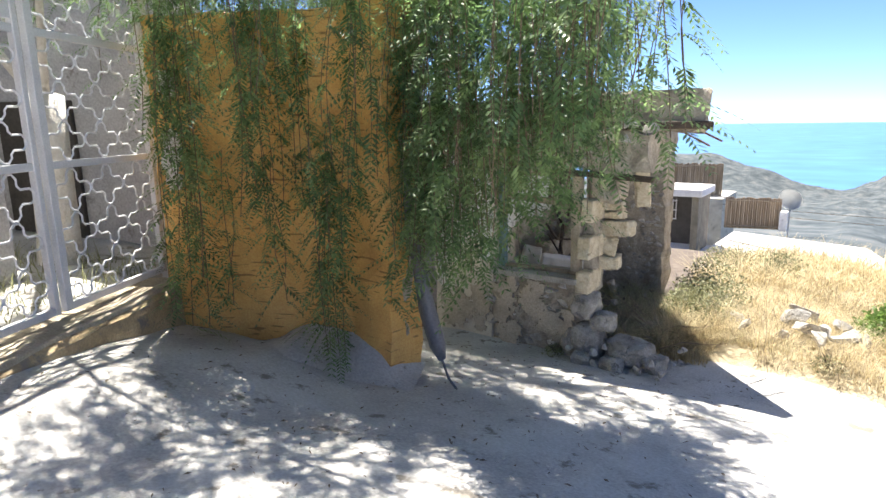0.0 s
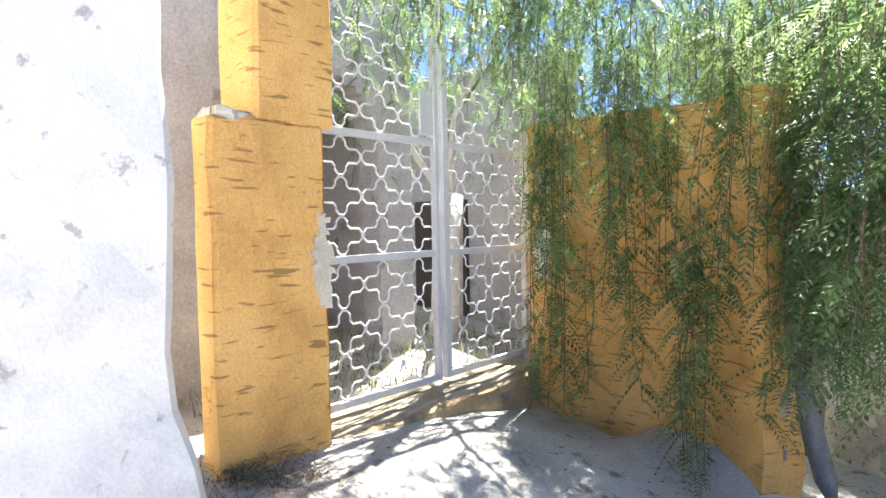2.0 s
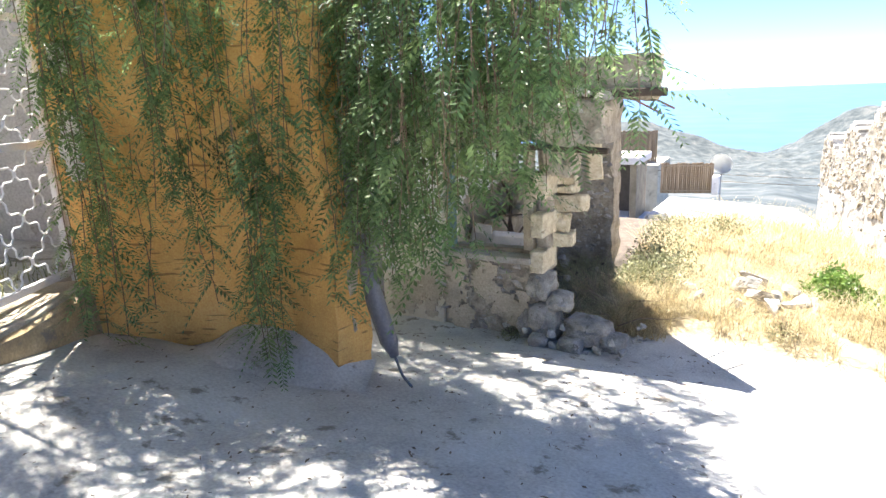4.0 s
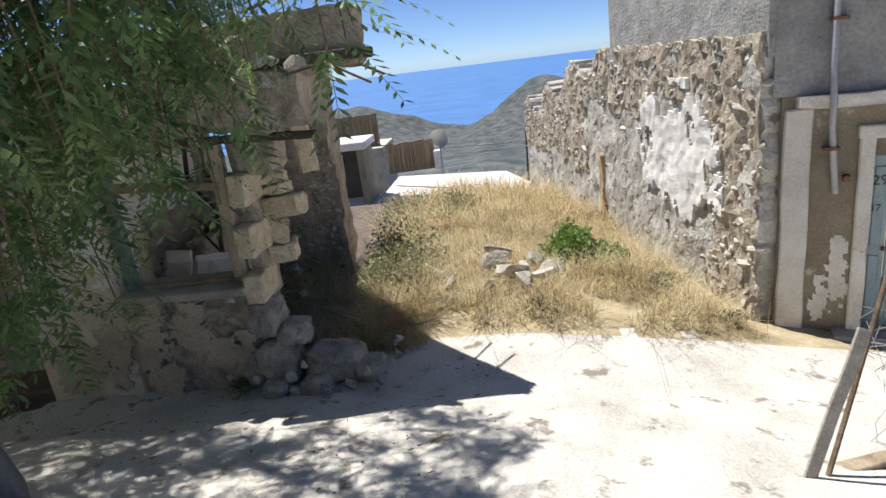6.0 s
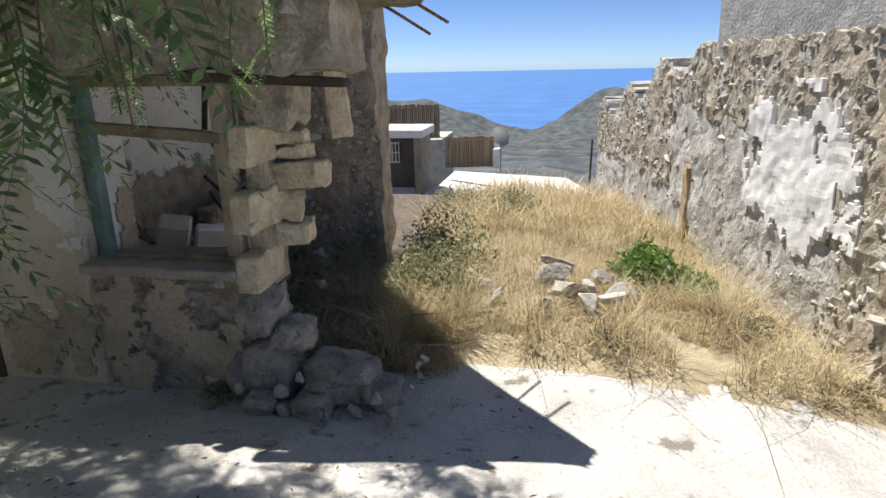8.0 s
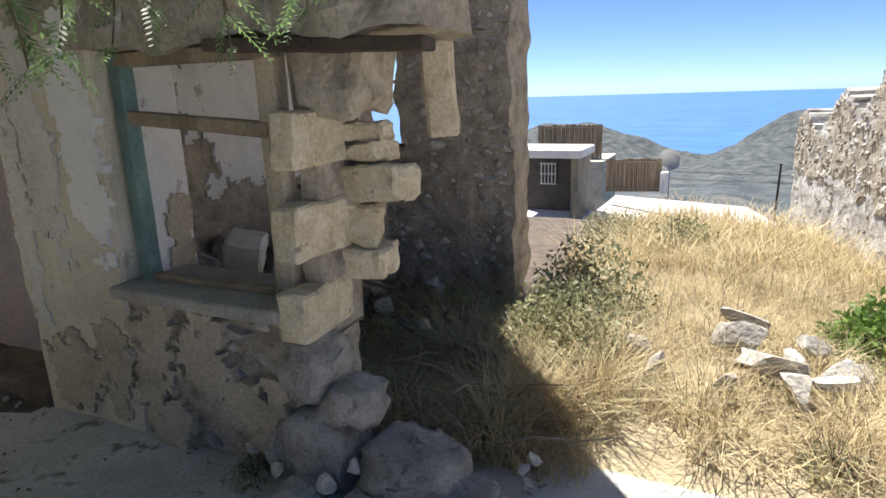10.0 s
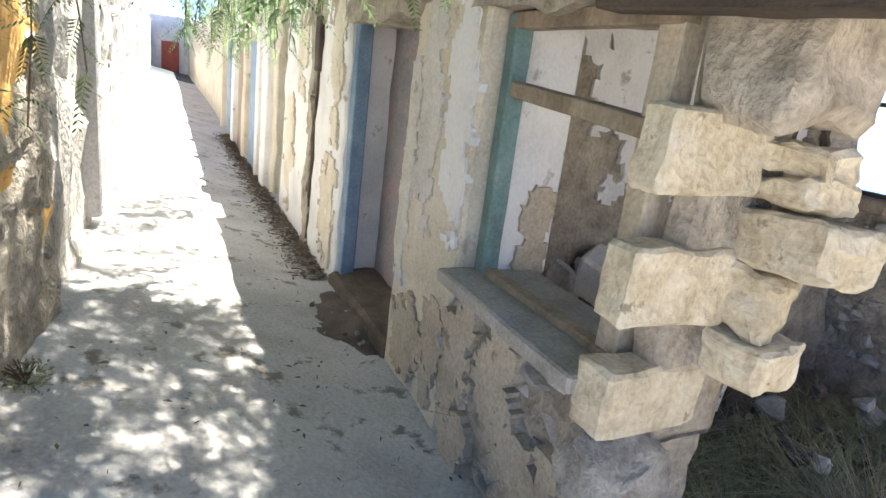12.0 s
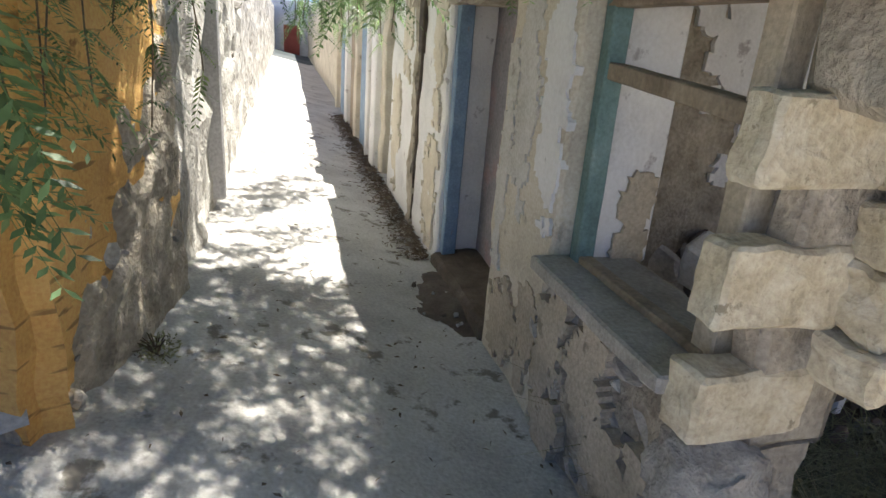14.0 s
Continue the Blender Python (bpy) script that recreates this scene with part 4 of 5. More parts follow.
for k, (x0, x1, z0, z1) in enumerate(((0.42, 0.62, -0.3, 0.55), (0.3, 0.48, -0.45, 0.1), (1.3, 1.7, 0.0, 0.8))):
    flake(front, x0, x1, z0, z1, 150 + k, M_TRIM, m=HM, label="pale patch of older plaster")
fill = lambda s, z: z < 1.0 + 0.225 * max(0, s - 1.0) + 0.22 * math.sin(s * 3)
patch = tagged(part("plaster_patch", panel(((6.13, 4.3), (6.44, 1.9), 0.05, 1.95), 0.06, 0.04, 0.025, 108, keep=lambda s, z: math.hypot((s - 1.25) / 1.2, (z - 1.05) / 0.85) + 0.7 * noise.noise(Vector((s * 2.2, z * 2.2, 2))) + 0.35 * noise.noise(Vector((s * 7, z * 7, 2))) < 0.8), M_WHITE), "large flake of whitewash left on the rubble wall", "plaster", kind="structure")


def bare_rubble(s, z):
    """Where the lot wall has lost its plaster: its near end, its top and its far, broken part."""
    e = 0.25 * noise.noise(Vector((s * 1.6, z * 1.6, 31)))
    return s > 10.15 + e or z > 1.5 + e + 0.25 * smooth_step(8.0, 10.0, s) or (s < 5.6 + e and z > 0.2 + e)


part("rubble_bed", panel(((5.135, 12.3), (6.545, 1.3), -1.0, 2.35), 0.05, 0.08, 0.05, 33, keep=lambda s, z: fill(s, z) and bare_rubble(s, z), jitter=0.7), M_MORTAR, lot_wall, "bare earth mortar between the stones")
jamb_notch = tagged(part("wall_recess", soft_box((5.925, 5.85, -0.9), (6.1, 6.12, 0.66), 0.02, 8, 0.035, 109, None, 7.0), M_STEP), "remains of a doorway jamb in the rubble wall", "wall", kind="structure")

# ---- stakes, pipes and wire at the lane's edge ----
def leaning(name, a, b, r, material, label, category, sides=7):
    bm = bmesh.new()
    mid = [(p + q) / 2 + 0.01 for p, q in zip(a, b)]
    tube(bm, [a, mid, b], [r, r * 0.95, r * 0.85], sides)
    return tagged(part(name, bm, material), label, category)


leaning("fence_pole", (6.30, -1.2, -0.25), (6.86, -1.0, 1.85), 0.028, M_PIPE, "leaning grey metal pole with a wire fence", "pole")
leaning("fence_pole", (7.02, -1.2, -0.3), (7.5, -1.0, 1.5), 0.026, M_PIPE, "leaning grey metal pole set in a stone", "pole")
board = tagged(part("leaning_board", soft_box((-0.04, -0.01, 0), (0.035, 0.01, 1.15), 0.004, 4, 0.006, 110, pose(5.5, -1.72, -0.2, -14, 24, 0)), M_SILL), "grey weathered board leaning at the fence", "board")
leaning("wooden_stake", (5.62, -1.7, -0.22), (6.22, -1.2, 1.12), 0.016, M_TWIG, "thin rough wooden stake tied to the fence", "stake")
plank = thing("plank", "weathered plank lying at the fence foot", "plank")
part("board", soft_box((-0.34, -0.05, -0.02), (0.34, 0.05, 0.02), 0.006, 5, 0.006, 111, pose(6.15, -1.42, height(6.15, -1.42) + 0.03, 0, 0, 14)), M_TIMBER, plank)
clamp = thing("rusty_clamp", "rusty iron clamp holding the fence pole", "clamp")
part("bolt", soft_box((6.2, -1.3, -0.27), (6.36, -1.2, -0.17), 0.02, 3, 0.015, 112), M_RUST, clamp)
part("bolt", soft_box((-0.12, -0.012, -0.012), (0.12, 0.012, 0.012), 0.004, 0, 0, 0, pose(6.32, -1.26, -0.16, 0, 20, 20)), M_RUST, clamp)
tagged(part("concrete_block", soft_box((6.88, -1.35, -0.6), (7.2, -1.05, -0.22), 0.02, 4, 0.02, 113), M_SILL), "rough concrete block holding a fence pole", "block")
wire = thing("wire_mesh", "crumpled galvanised chicken wire between fence poles", "fence")
for k in range(34):
    x0 = 6.25 + 0.055 * k
    pts = []
    for j in range(9):
        z = -0.25 + 0.115 * j
        pts.append((x0 + 0.28 * (z + 0.2) + (0.03 if (j + k) % 2 else -0.03), -1.1 + 0.09 * noise.noise(Vector((x0 * 2, z * 3, 0))) + 0.05 * z, z + 0.03 * noise.noise(Vector((x0 * 3, z * 2, 7)))))
    bm = bmesh.new()
    tube(bm, pts, 0.0032, 3)
    part("wire", bm, M_WIRE, wire)
for k in range(16):
    c = Vector((6.35 + rng.uniform(-0.1, 0.3), -1.05, 0.45 + rng.uniform(-0.15, 0.25)))
    bm = bmesh.new()
    tube(bm, [c + Vector([rng.uniform(-0.16, 0.16) for _ in range(3)]) for _ in range(4)], 0.0032, 3)
    part("loose_wire", bm, M_WIRE, wire)

# ---- distant roofs ----
far = thing("neighbour_roof", "flat pale concrete roof below the lot", "roof")
RZ = -3.4
bm = bmesh.new()
ring = [(-1.2, 24.0), (6.3, 22.6), (4.9, 27.4), (-1.0, 29.2)]
lo_v = [bm.verts.new((x, y, RZ - 0.35)) for x, y in ring]
hi_v = [bm.verts.new((x, y, RZ)) for x, y in ring]
bm.faces.new(hi_v)
bm.faces.new(lo_v[::-1])
for k in range(4):
    bm.faces.new((lo_v[k], lo_v[(k + 1) % 4], hi_v[(k + 1) % 4], hi_v[k]))
part("slab", bm, M_ROOF, far)
part("wall", soft_box((-1.0, 24.3, -8), (5.2, 28.5, RZ - 0.3), 0.03), M_CREAM, far)
shed = thing("neighbour_house", "small house with a pale canopy and dark porch", "house")
part("canopy", soft_box((-4.6, 22.4, -0.85), (-1.35, 25.2, -0.5), 0.04), M_ROOF, shed, "pale concrete canopy")
# porch shade under the canopy is put into this wall's colour
part("back_wall", soft_box((-4.6, 25.0, -6), (-1.6, 25.4, -0.85), 0.03), M_SHADE, shed)
part("side_wall", soft_box((-1.85, 22.8, -6), (-1.55, 25.2, -0.85), 0.03, 3, 0.02, 3), M_TAN, shed)
part("floor", soft_box((-4.6, 21.8, -6), (-1.3, 25.2, RZ - 0.1), 0.03), M_ROOF, shed)
for k in range(5):
    part("window_bar", soft_box((-3.7 + 0.16 * k, 24.9, -2.3), (-3.66 + 0.16 * k, 24.96, -1.3), 0.004), M_GATE, shed)
for k in range(3):
    part("window_bar", soft_box((-3.75, 24.9, -2.3 + 0.45 * k), (-3.0, 24.96, -2.25 + 0.45 * k), 0.004), M_GATE, shed)
REED = soft_box((-0.06, -0.02, 0), (0.06, 0.02, 1), 0.01)
REED_ME = bpy.data.meshes.new("slat")
REED.to_mesh(REED_ME)
REED.free()
REED_ME.materials.append(M_BAMBOO)


def reed_fence(p0, p1, z0, z1, count, label):
    f = thing("reed_fence", label, "fence", group="reed fences on the roofs")
    for k in range(count):
        a = (k + 0.5) / count
        ob = new("slat", REED_ME)
        w = (Vector(p1) - Vector(p0)).length / count / 0.125
        ob.matrix_basis = Matrix.LocRotScale((p0[0] + (p1[0] - p0[0]) * a, p0[1] + (p1[1] - p0[1]) * a + 0.02 * (k % 2), z0), Euler((0, 0, math.atan2(p1[1] - p0[1], p1[0] - p0[0]))), (w, 1, z1 - z0 + 0.05 * rng.uniform(-1, 1)))
        ob.parent = f
    for z in (z0 + 0.15, z1 - 0.15):
        bm = bmesh.new()
        tube(bm, [(p0[0], p0[1] - 0.06, z), (p1[0], p1[1] - 0.06, z)], 0.03, 5)
        part("rail", bm, M_TIMBER, f)


reed_fence((-1.7, 30.2), (1.0, 30.8), RZ, -1.7, 26, "brown reed fence along the flat roof")
reed_fence((-6.4, 34.0), (-2.75, 34.8), -2.3, -0.2, 30, "brown reed fence on the upper terrace")
part("terrace", soft_box((-8, 33.5, -9), (-2.4, 38, -2.2), 0.03), M_CREAM, shed)
dish = thing("satellite_dish", "pale round satellite dish on a mast", "dish")
bm = bmesh.new()
rings = []
for k in range(6):
    r = 0.62 * k / 5
    rings.append([bm.verts.new((r * math.cos(t), 0.25 * (r / 0.62) ** 2, r * math.sin(t))) for t in [2 * math.pi * j / 20 for j in range(20)]] if k else [bm.verts.new((0, 0, 0))])
for j in range(20):
    bm.faces.new((rings[0][0], rings[1][j], rings[1][(j + 1) % 20]))
    for k in range(1, 5):
        bm.faces.new((rings[k][j], rings[k + 1][j], rings[k + 1][(j + 1) % 20], rings[k][(j + 1) % 20]))
bmesh.ops.solidify(bm, geom=bm.faces[:], thickness=0.02)
bmesh.ops.transform(bm, matrix=pose(1.25, 33.0, -1.9, -15, 0, 170), verts=bm.verts)
part("reflector", bm, M_DISH, dish, smooth=True)
bm = bmesh.new()
tube(bm, [(1.2, 33.1, -6), (1.2, 33.1, -1.9)], 0.04, 6)
part("mast", bm, M_PIPE, dish)
tank = tagged(part("white_cabinet", soft_box((0.98, 30.3, RZ), (1.35, 30.9, -2.35), 0.03), M_WHITE), "white metal cabinet on the roof edge", "cabinet")
pole = thing("utility_pole", "dark thin utility pole beyond the roof", "pole")
bm = bmesh.new()
tube(bm, [(6.2, 31.0, -9), (6.35, 31.0, -1.9)], [0.07, 0.05], 6)
part("post", bm, M_BEAM, pole)
cable = thing("overhead_cable", "thin black cable slung across the view", "cable")
bm = bmesh.new()
for z, y in ((-2.2, 31), (-2.6, 31.2)):
    tube(bm, [(-2 + 1.6 * k, y, z - 0.25 * math.sin(math.pi * k / 10)) for k in range(11)], 0.015, 3)
tube(bm, [(-0.5 + 0.75 * k, 24.6 - 0.1 * k, -3.05 - 0.09 * k) for k in range(9)], 0.03, 4)
part("wire", bm, M_BEAM, cable)


# ---- plants ----
nrng = np.random.default_rng(11)


def rand_unit_h():
    a = nrng.uniform(0, 2 * math.pi)
    return np.array([math.cos(a), math.sin(a), 0.0])


class Leaves:
    """Collects many small quads for one mesh."""

    def __init__(self):
        self.v, self.n = [], 0

    def quads(self, q):
        self.v.append(np.asarray(q, float).reshape(-1, 3))

    def build(self, name, material, parent=None, label=""):
        v = np.concatenate(self.v)
        k = len(v) // 4
        me = bpy.data.meshes.new(name)
        me.vertices.add(len(v))
        me.vertices.foreach_set("co", v.ravel())
        me.loops.add(4 * k)
        me.loops.foreach_set("vertex_index", np.arange(4 * k, dtype=np.int32))
        me.polygons.add(k)
        me.polygons.foreach_set("loop_start", np.arange(0, 4 * k, 4, dtype=np.int32))
        me.polygons.foreach_set("loop_total", np.full(k, 4, dtype=np.int32))
        me.update(calc_edges=True)
        me.materials.append(material)
        ob = new(name, me)
        if parent is not None:
            ob.parent = parent
        if label:
            ob["label"] = label
        return ob


def frond(leaves, base, way, length, pairs=9):
    """A feather-shaped drooping leaf with paired narrow leaflets."""
    way = way / np.linalg.norm(way)
    side_v = np.cross(way, [0, 0, 1.0])
    side_v = side_v / (np.linalg.norm(side_v) + 1e-6)
    up = np.cross(side_v, way)
    turn = nrng.uniform(-0.6, 0.6)
    side_v = side_v * math.cos(turn) + up * math.sin(turn)
    t = (np.arange(pairs) + 0.8) / pairs
    droop = np.array([0, 0, -1.0])
    pts = base + np.outer(t * length, way) + np.outer(0.25 * length * t ** 2, droop)
    size = 0.24 * length * (1 - 0.45 * t) * nrng.uniform(0.85, 1.15)
    for sgn in (1, -1):
        d = 0.8 * sgn * side_v + 0.6 * way + 0.25 * droop
        d = d / np.linalg.norm(d)
        w = np.cross(d, up)
        w = w / (np.linalg.norm(w) + 1e-6)
        tip = pts + np.outer(size, d)
        mid = pts + np.outer(size * 0.5, d)
        hw = np.outer(size * 0.15, w)
        leaves.quads(np.stack([pts, mid + hw, tip, mid - hw], 1))
    tw = 0.0022 * side_v
    leaves.quads(np.stack([base - tw, base + tw, pts[-1] + tw * 0.4, pts[-1] - tw * 0.4])[None])


def strand(leaves, twigs, top, length, step=0.075, swing=0.12, size=0.2):
    """A hanging twig clad in drooping fronds."""
    a = rand_unit_h()
    n = max(3, int(length / step))
    s = np.linspace(0, 1, n)
    b = rand_unit_h()
    pts = np.array(top) + np.outer(s * length * swing, a) + np.outer(0.04 * np.sin(s * 5 + nrng.uniform(0, 6)), b)
    pts[:, 2] -= s * length
    tube(twigs, [tuple(p) for p in pts[:: max(1, n // 6)]] + [tuple(pts[-1])], 0.004, 3)
    for p in pts:
        for _ in range(1 if nrng.random() < 0.6 else 2):
            h = rand_unit_h()
            frond(leaves, p, 0.9 * h + np.array([0, 0, -nrng.uniform(0.1, 1.0)]), size * nrng.uniform(0.6, 1.25), 9)


tree = thing("pepper_tree", "weeping pepper tree with whitewashed trunk behind the gate", "tree")
crown, twigs = Leaves(), bmesh.new()
g0, gu, gn = np.array(G0), np.array(GU), np.array(GN)
c0 = np.array(CORNER)
wd = c0 - g0
wn_ = np.array([wd[1], -wd[0], 0]) / np.linalg.norm(wd)
# clumps that hang before the orange wall, with gaps between them
for w, top, low, k in ((0.1, 3.6, 2.3, 2), (0.16, 3.5, 1.6, 3), (0.2, 3.5, 1.1, 4), (0.26, 3.4, 0.95, 4), (0.3, 2.2, 0.9, 2), (0.4, 3.7, 2.0, 3), (0.47, 3.7, 1.8, 4),
                       (0.56, 3.4, 1.8, 3), (0.63, 3.3, 1.9, 2), (0.68, 2.5, 0.8, 4), (0.73, 2.3, 0.65, 4), (0.5, 1.9, 0.95, 2), (0.8, 3.7, 2.0, 2), (0.88, 3.7, 1.7, 3), (0.94, 3.7, 2.2, 2)):
    off = nrng.uniform(0.25, 0.6)
    for _ in range(k):
        p = g0 + wd * (w + nrng.normal() * 0.022) + wn_ * (off + nrng.normal() * 0.06)
        p[2] = top + nrng.uniform(-0.1, 0.5)
        strand(crown, twigs, p, max(0.4, p[2] - low - nrng.uniform(-0.1, 0.5)), 0.12, 0.05, 0.33)
for _ in range(16):
    p = g0 + wd * nrng.uniform(0.05, 1.0) + wn_ * nrng.uniform(0.15, 0.7)
    p[2] = nrng.uniform(3.8, 4.5)
    strand(crown, twigs, p, p[2] - nrng.uniform(2.6, 3.3), 0.14, 0.12, 0.32)
# sprays along the alley side of the orange wall
for _ in range(16):
    s_ = nrng.uniform(0.05, 1.3)
    strand(crown, twigs, (1.34 - 0.975 * s_, -2.02 + 0.17 * s_ + nrng.uniform(0, 0.2), 3.4), 3.4 - nrng.uniform(1.3, 2.2) - 0.1 * s_, 0.1, 0.05, 0.22)
SPRAYS = ((2.45, -0.72, 1.98), (2.14, -1.15, 1.92), (2.1, -1.0, 1.97), (1.85, -0.6, 2.02), (1.2, -1.1, 1.92), (1.3, -0.9, 1.97), (2.3, -0.6, 2.1), (0.9, -1.3, 2.0))
# curtain over the alley mouth
for _ in range(135):
    x = nrng.uniform(1.3, 3.45)
    y = nrng.uniform(-3.0, -1.95) if x > 1.7 else nrng.uniform(-2.5, -2.1)
    low = 1.3 + 0.52 * max(0, x - 1.35) + 0.1 * smooth_step(2.2, 2.5, x) + nrng.uniform(-0.12, 0.6)
    if x > 3.0:
        low = nrng.uniform(2.5, 3.2)
    top = nrng.uniform(3.2, 4.4)
    strand(crown, twigs, (x, y, top), max(0.4, top - low), 0.17, 0.08, 0.36)
for _ in range(26):
    x, y = nrng.uniform(0.0, 2.6), nrng.uniform(-1.9, -0.3)
    low = nrng.uniform(2.15, 2.7)
    strand(crown, twigs, (x, y, 4.2), 4.2 - low, 0.085, 0.06)
for _ in range(20):
    x = nrng.uniform(-9.5, -3.6)
    strand(crown, twigs, (x, nrng.uniform(-0.16, -0.08), 3.1), nrng.uniform(0.5, 1.0), 0.1, 0.04, 0.2)
# single sprays over the alley mouth
for x, y, z in SPRAYS:
    strand(crown, twigs, (x, y, z + 0.75), 0.7, 0.07, 0.03, 0.17)
# thick growth over the wall's top
for _ in range(95):
    w, off = nrng.uniform(-0.1, 1.15), nrng.uniform(-1.3, 0.3)
    p = g0 + wd * w + wn_ * off
    strand(crown, twigs, (p[0], p[1], nrng.uniform(4.1, 5.2)), nrng.uniform(0.7, 1.3), 0.085, 0.15, 0.24)
# foliage above the gate
for _ in range(40):
    p = g0 + gu * nrng.uniform(-0.2, 2.4) + gn * nrng.uniform(0.0, 0.6)
    top = nrng.uniform(4.2, 5.0)
    low = 3.35 + 0.45 * ((p - g0) @ gu) * 0.6 + nrng.uniform(0, 0.5)
    strand(crown, twigs, (p[0], p[1], top), max(0.4, top - low), 0.085)
# boughs over the courtyard
for _ in range(80):
    p = g0 + gu * nrng.uniform(-0.6, 2.6) + gn * nrng.uniform(-3.6, -0.8)
    top = nrng.uniform(4.2, 5.6)
    strand(crown, twigs, (p[0], p[1], top), nrng.uniform(0.6, 1.6), 0.085, 0.15, 0.23)
# boughs that shade the alley mouth and the lane
for x0, x1, y0, y1, k in ((-2.2, 0.2, -0.75, 0.8, 250), (-0.1, 2.5, -1.8, 0.3, 120)):
    for _ in range(k):
        strand(crown, twigs, (nrng.uniform(x0, x1), nrng.uniform(y0, y1), nrng.uniform(4.3, 5.3)), nrng.uniform(0.4, 0.9), 0.085, 0.3, 0.25)
for _ in range(50):
    strand(crown, twigs, (nrng.uniform(-0.6, 0.6), nrng.uniform(-5.0, -3.3), nrng.uniform(4.5, 5.3)), nrng.uniform(0.3, 0.7), 0.085, 0.3, 0.25)
for _ in range(55):
    strand(crown, twigs, (nrng.uniform(0.3, 1.9), nrng.uniform(-4.7, -3.0), nrng.uniform(4.6, 5.4)), nrng.uniform(0.3, 0.7), 0.085, 0.3, 0.25)
for x0, x1, y0, y1, k in ((-0.4, 1.1, -4.1, -2.4, 85), (0.5, 2.2, -1.9, -0.6, 35), (-1.8, 0.6, -1.5, -0.5, 75)):
    for _ in range(k):
        strand(crown, twigs, (nrng.uniform(x0, x1), nrng.uniform(y0, y1), nrng.uniform(4.7, 5.5)), nrng.uniform(0.3, 0.7), 0.085, 0.3, 0.26)
for _ in range(34):
    x, y = nrng.uniform(2.0, 3.0), nrng.uniform(-2.0, -1.35)
    low = nrng.uniform(2.5, 2.85)
    strand(crown, twigs, (x, y, 3.7), 3.7 - low, 0.1, 0.05, 0.26)
# low sprays over the alley
for _ in range(46):
    x, y = nrng.uniform(-5.0, -1.0), nrng.uniform(-1.15, -0.25)
    low = nrng.uniform(1.88, 2.35) + 0.06 * (x + 1)
    strand(crown, twigs, (x, y, 3.4), 3.4 - low, 0.08, 0.06, 0.2)
# the crown overhead, ragged with gaps
for _ in range(150):
    x, y = nrng.uniform(-2.2, 2.8), nrng.uniform(-5.2, 0.8)
    if noise.noise(Vector((x * 0.9, y * 0.9, 2))) < -0.05 or (x > 1.2 and y < -1.9) or (x < -1.6 and y > -1.6):
        continue
    top = nrng.uniform(4.2, 5.6)
    strand(crown, twigs, (x, y, top), nrng.uniform(0.5, 1.1), 0.085, 0.3, 0.24)
crown.build("crown", M_LEAF, tree)
part("twig_work", twigs, M_TWIG, tree)
bm = bmesh.new()
tb = Vector((-2.45, -3.51, 0.7))
tube(bm, [tb, tb + Vector((0.05, 0.05, 0.9)), tb + Vector((0.0, 0.1, 1.8)), tb + Vector((-0.1, 0.15, 2.3))], [0.26, 0.2, 0.19, 0.2], 12)
part("trunk", bm, M_BARK, tree, "whitewashed trunk", smooth=True)
for k, pts in enumerate((((-2.53, -3.36, 2.9), (-2.0, -3.5, 3.9), (-0.8, -3.5, 4.6), (0.4, -3.0, 5.0), (1.6, -2.0, 5.0)),
                         ((-2.55, -3.36, 2.9), (-2.7, -3.9, 3.8), (-2.6, -4.6, 4.9)),
                         ((-2.0, -3.5, 3.9), (-1.7, -2.9, 4.8), (-1.0, -2.0, 5.2), (0.3, -1.0, 5.2), (1.6, -0.6, 4.9)),
                         ((0.4, -3.0, 5.0), (1.4, -2.9, 4.9), (2.6, -1.6, 4.6)))):
    bm = bmesh.new()
    tube(bm, pts, [0.055 * 0.6 ** i * (1 if k < 2 else 0.4) for i in range(len(pts))], 8)
    part("limb", bm, M_BARK if k < 2 else M_TWIG, tree, smooth=True)

# cement skirt at the foot of the orange wall
bm = bmesh.new()
rows_ = []
for i in range(29):
    w = 0.32 + 0.7 * i / 28
    h = 0.34 * smooth_step(0.32, 0.6, w) * (1 - 0.6 * smooth_step(0.85, 1.02, w))
    line = []
    for k in range(7):
        p = g0 + wd * w + wn_ * (0.02 + (0.1 + 0.5 * smooth_step(0.32, 0.6, w)) * k / 6)
        z = height(p[0], p[1]) + h * (1 - k / 6) ** 1.3 - 0.015 * (k == 6) + 0.02 * noise.noise(Vector((p[0] * 6, p[1] * 6, 0)))
        line.append(bm.verts.new((p[0], p[1], z)))
    rows_.append(line)
for a, b in zip(rows_, rows_[1:]):
    for k in range(6):
        bm.faces.new([a[k], a[k + 1], b[k + 1], b[k]])
bmesh.ops.recalc_face_normals(bm, faces=bm.faces)
tagged(part("trim_cement_skirt", bm, M_STREET, smooth=True), "smooth grey cement skirt sloping from the orange wall's foot", "skirting", kind="structure")

# dark sheet hanging rolled at the wall corner
roll = thing("hanging_sheet", "rolled dark grey plastic sheet hanging by the orange corner", "sheet")
bm = bmesh.new()
tube(bm, [(1.36, -2.32, 2.3), (1.38, -2.32, 1.9), (1.43, -2.30, 1.55), (1.53, -2.29, 1.1), (1.62, -2.28, 0.78), (1.66, -2.28, 0.66)], [0.025, 0.04, 0.055, 0.075, 0.07, 0.03], 9)
for v in bm.verts:
    v.co += 0.015 * noise.noise_vector(v.co * 9)
part("roll", bm, M_PLASTIC, roll, smooth=True)
bm = bmesh.new()
tube(bm, [(1.64, -2.28, 0.72), (1.72, -2.27, 0.5), (1.86, -2.26, 0.345)], 0.012, 5)
part("cord", bm, M_PLASTIC, roll)


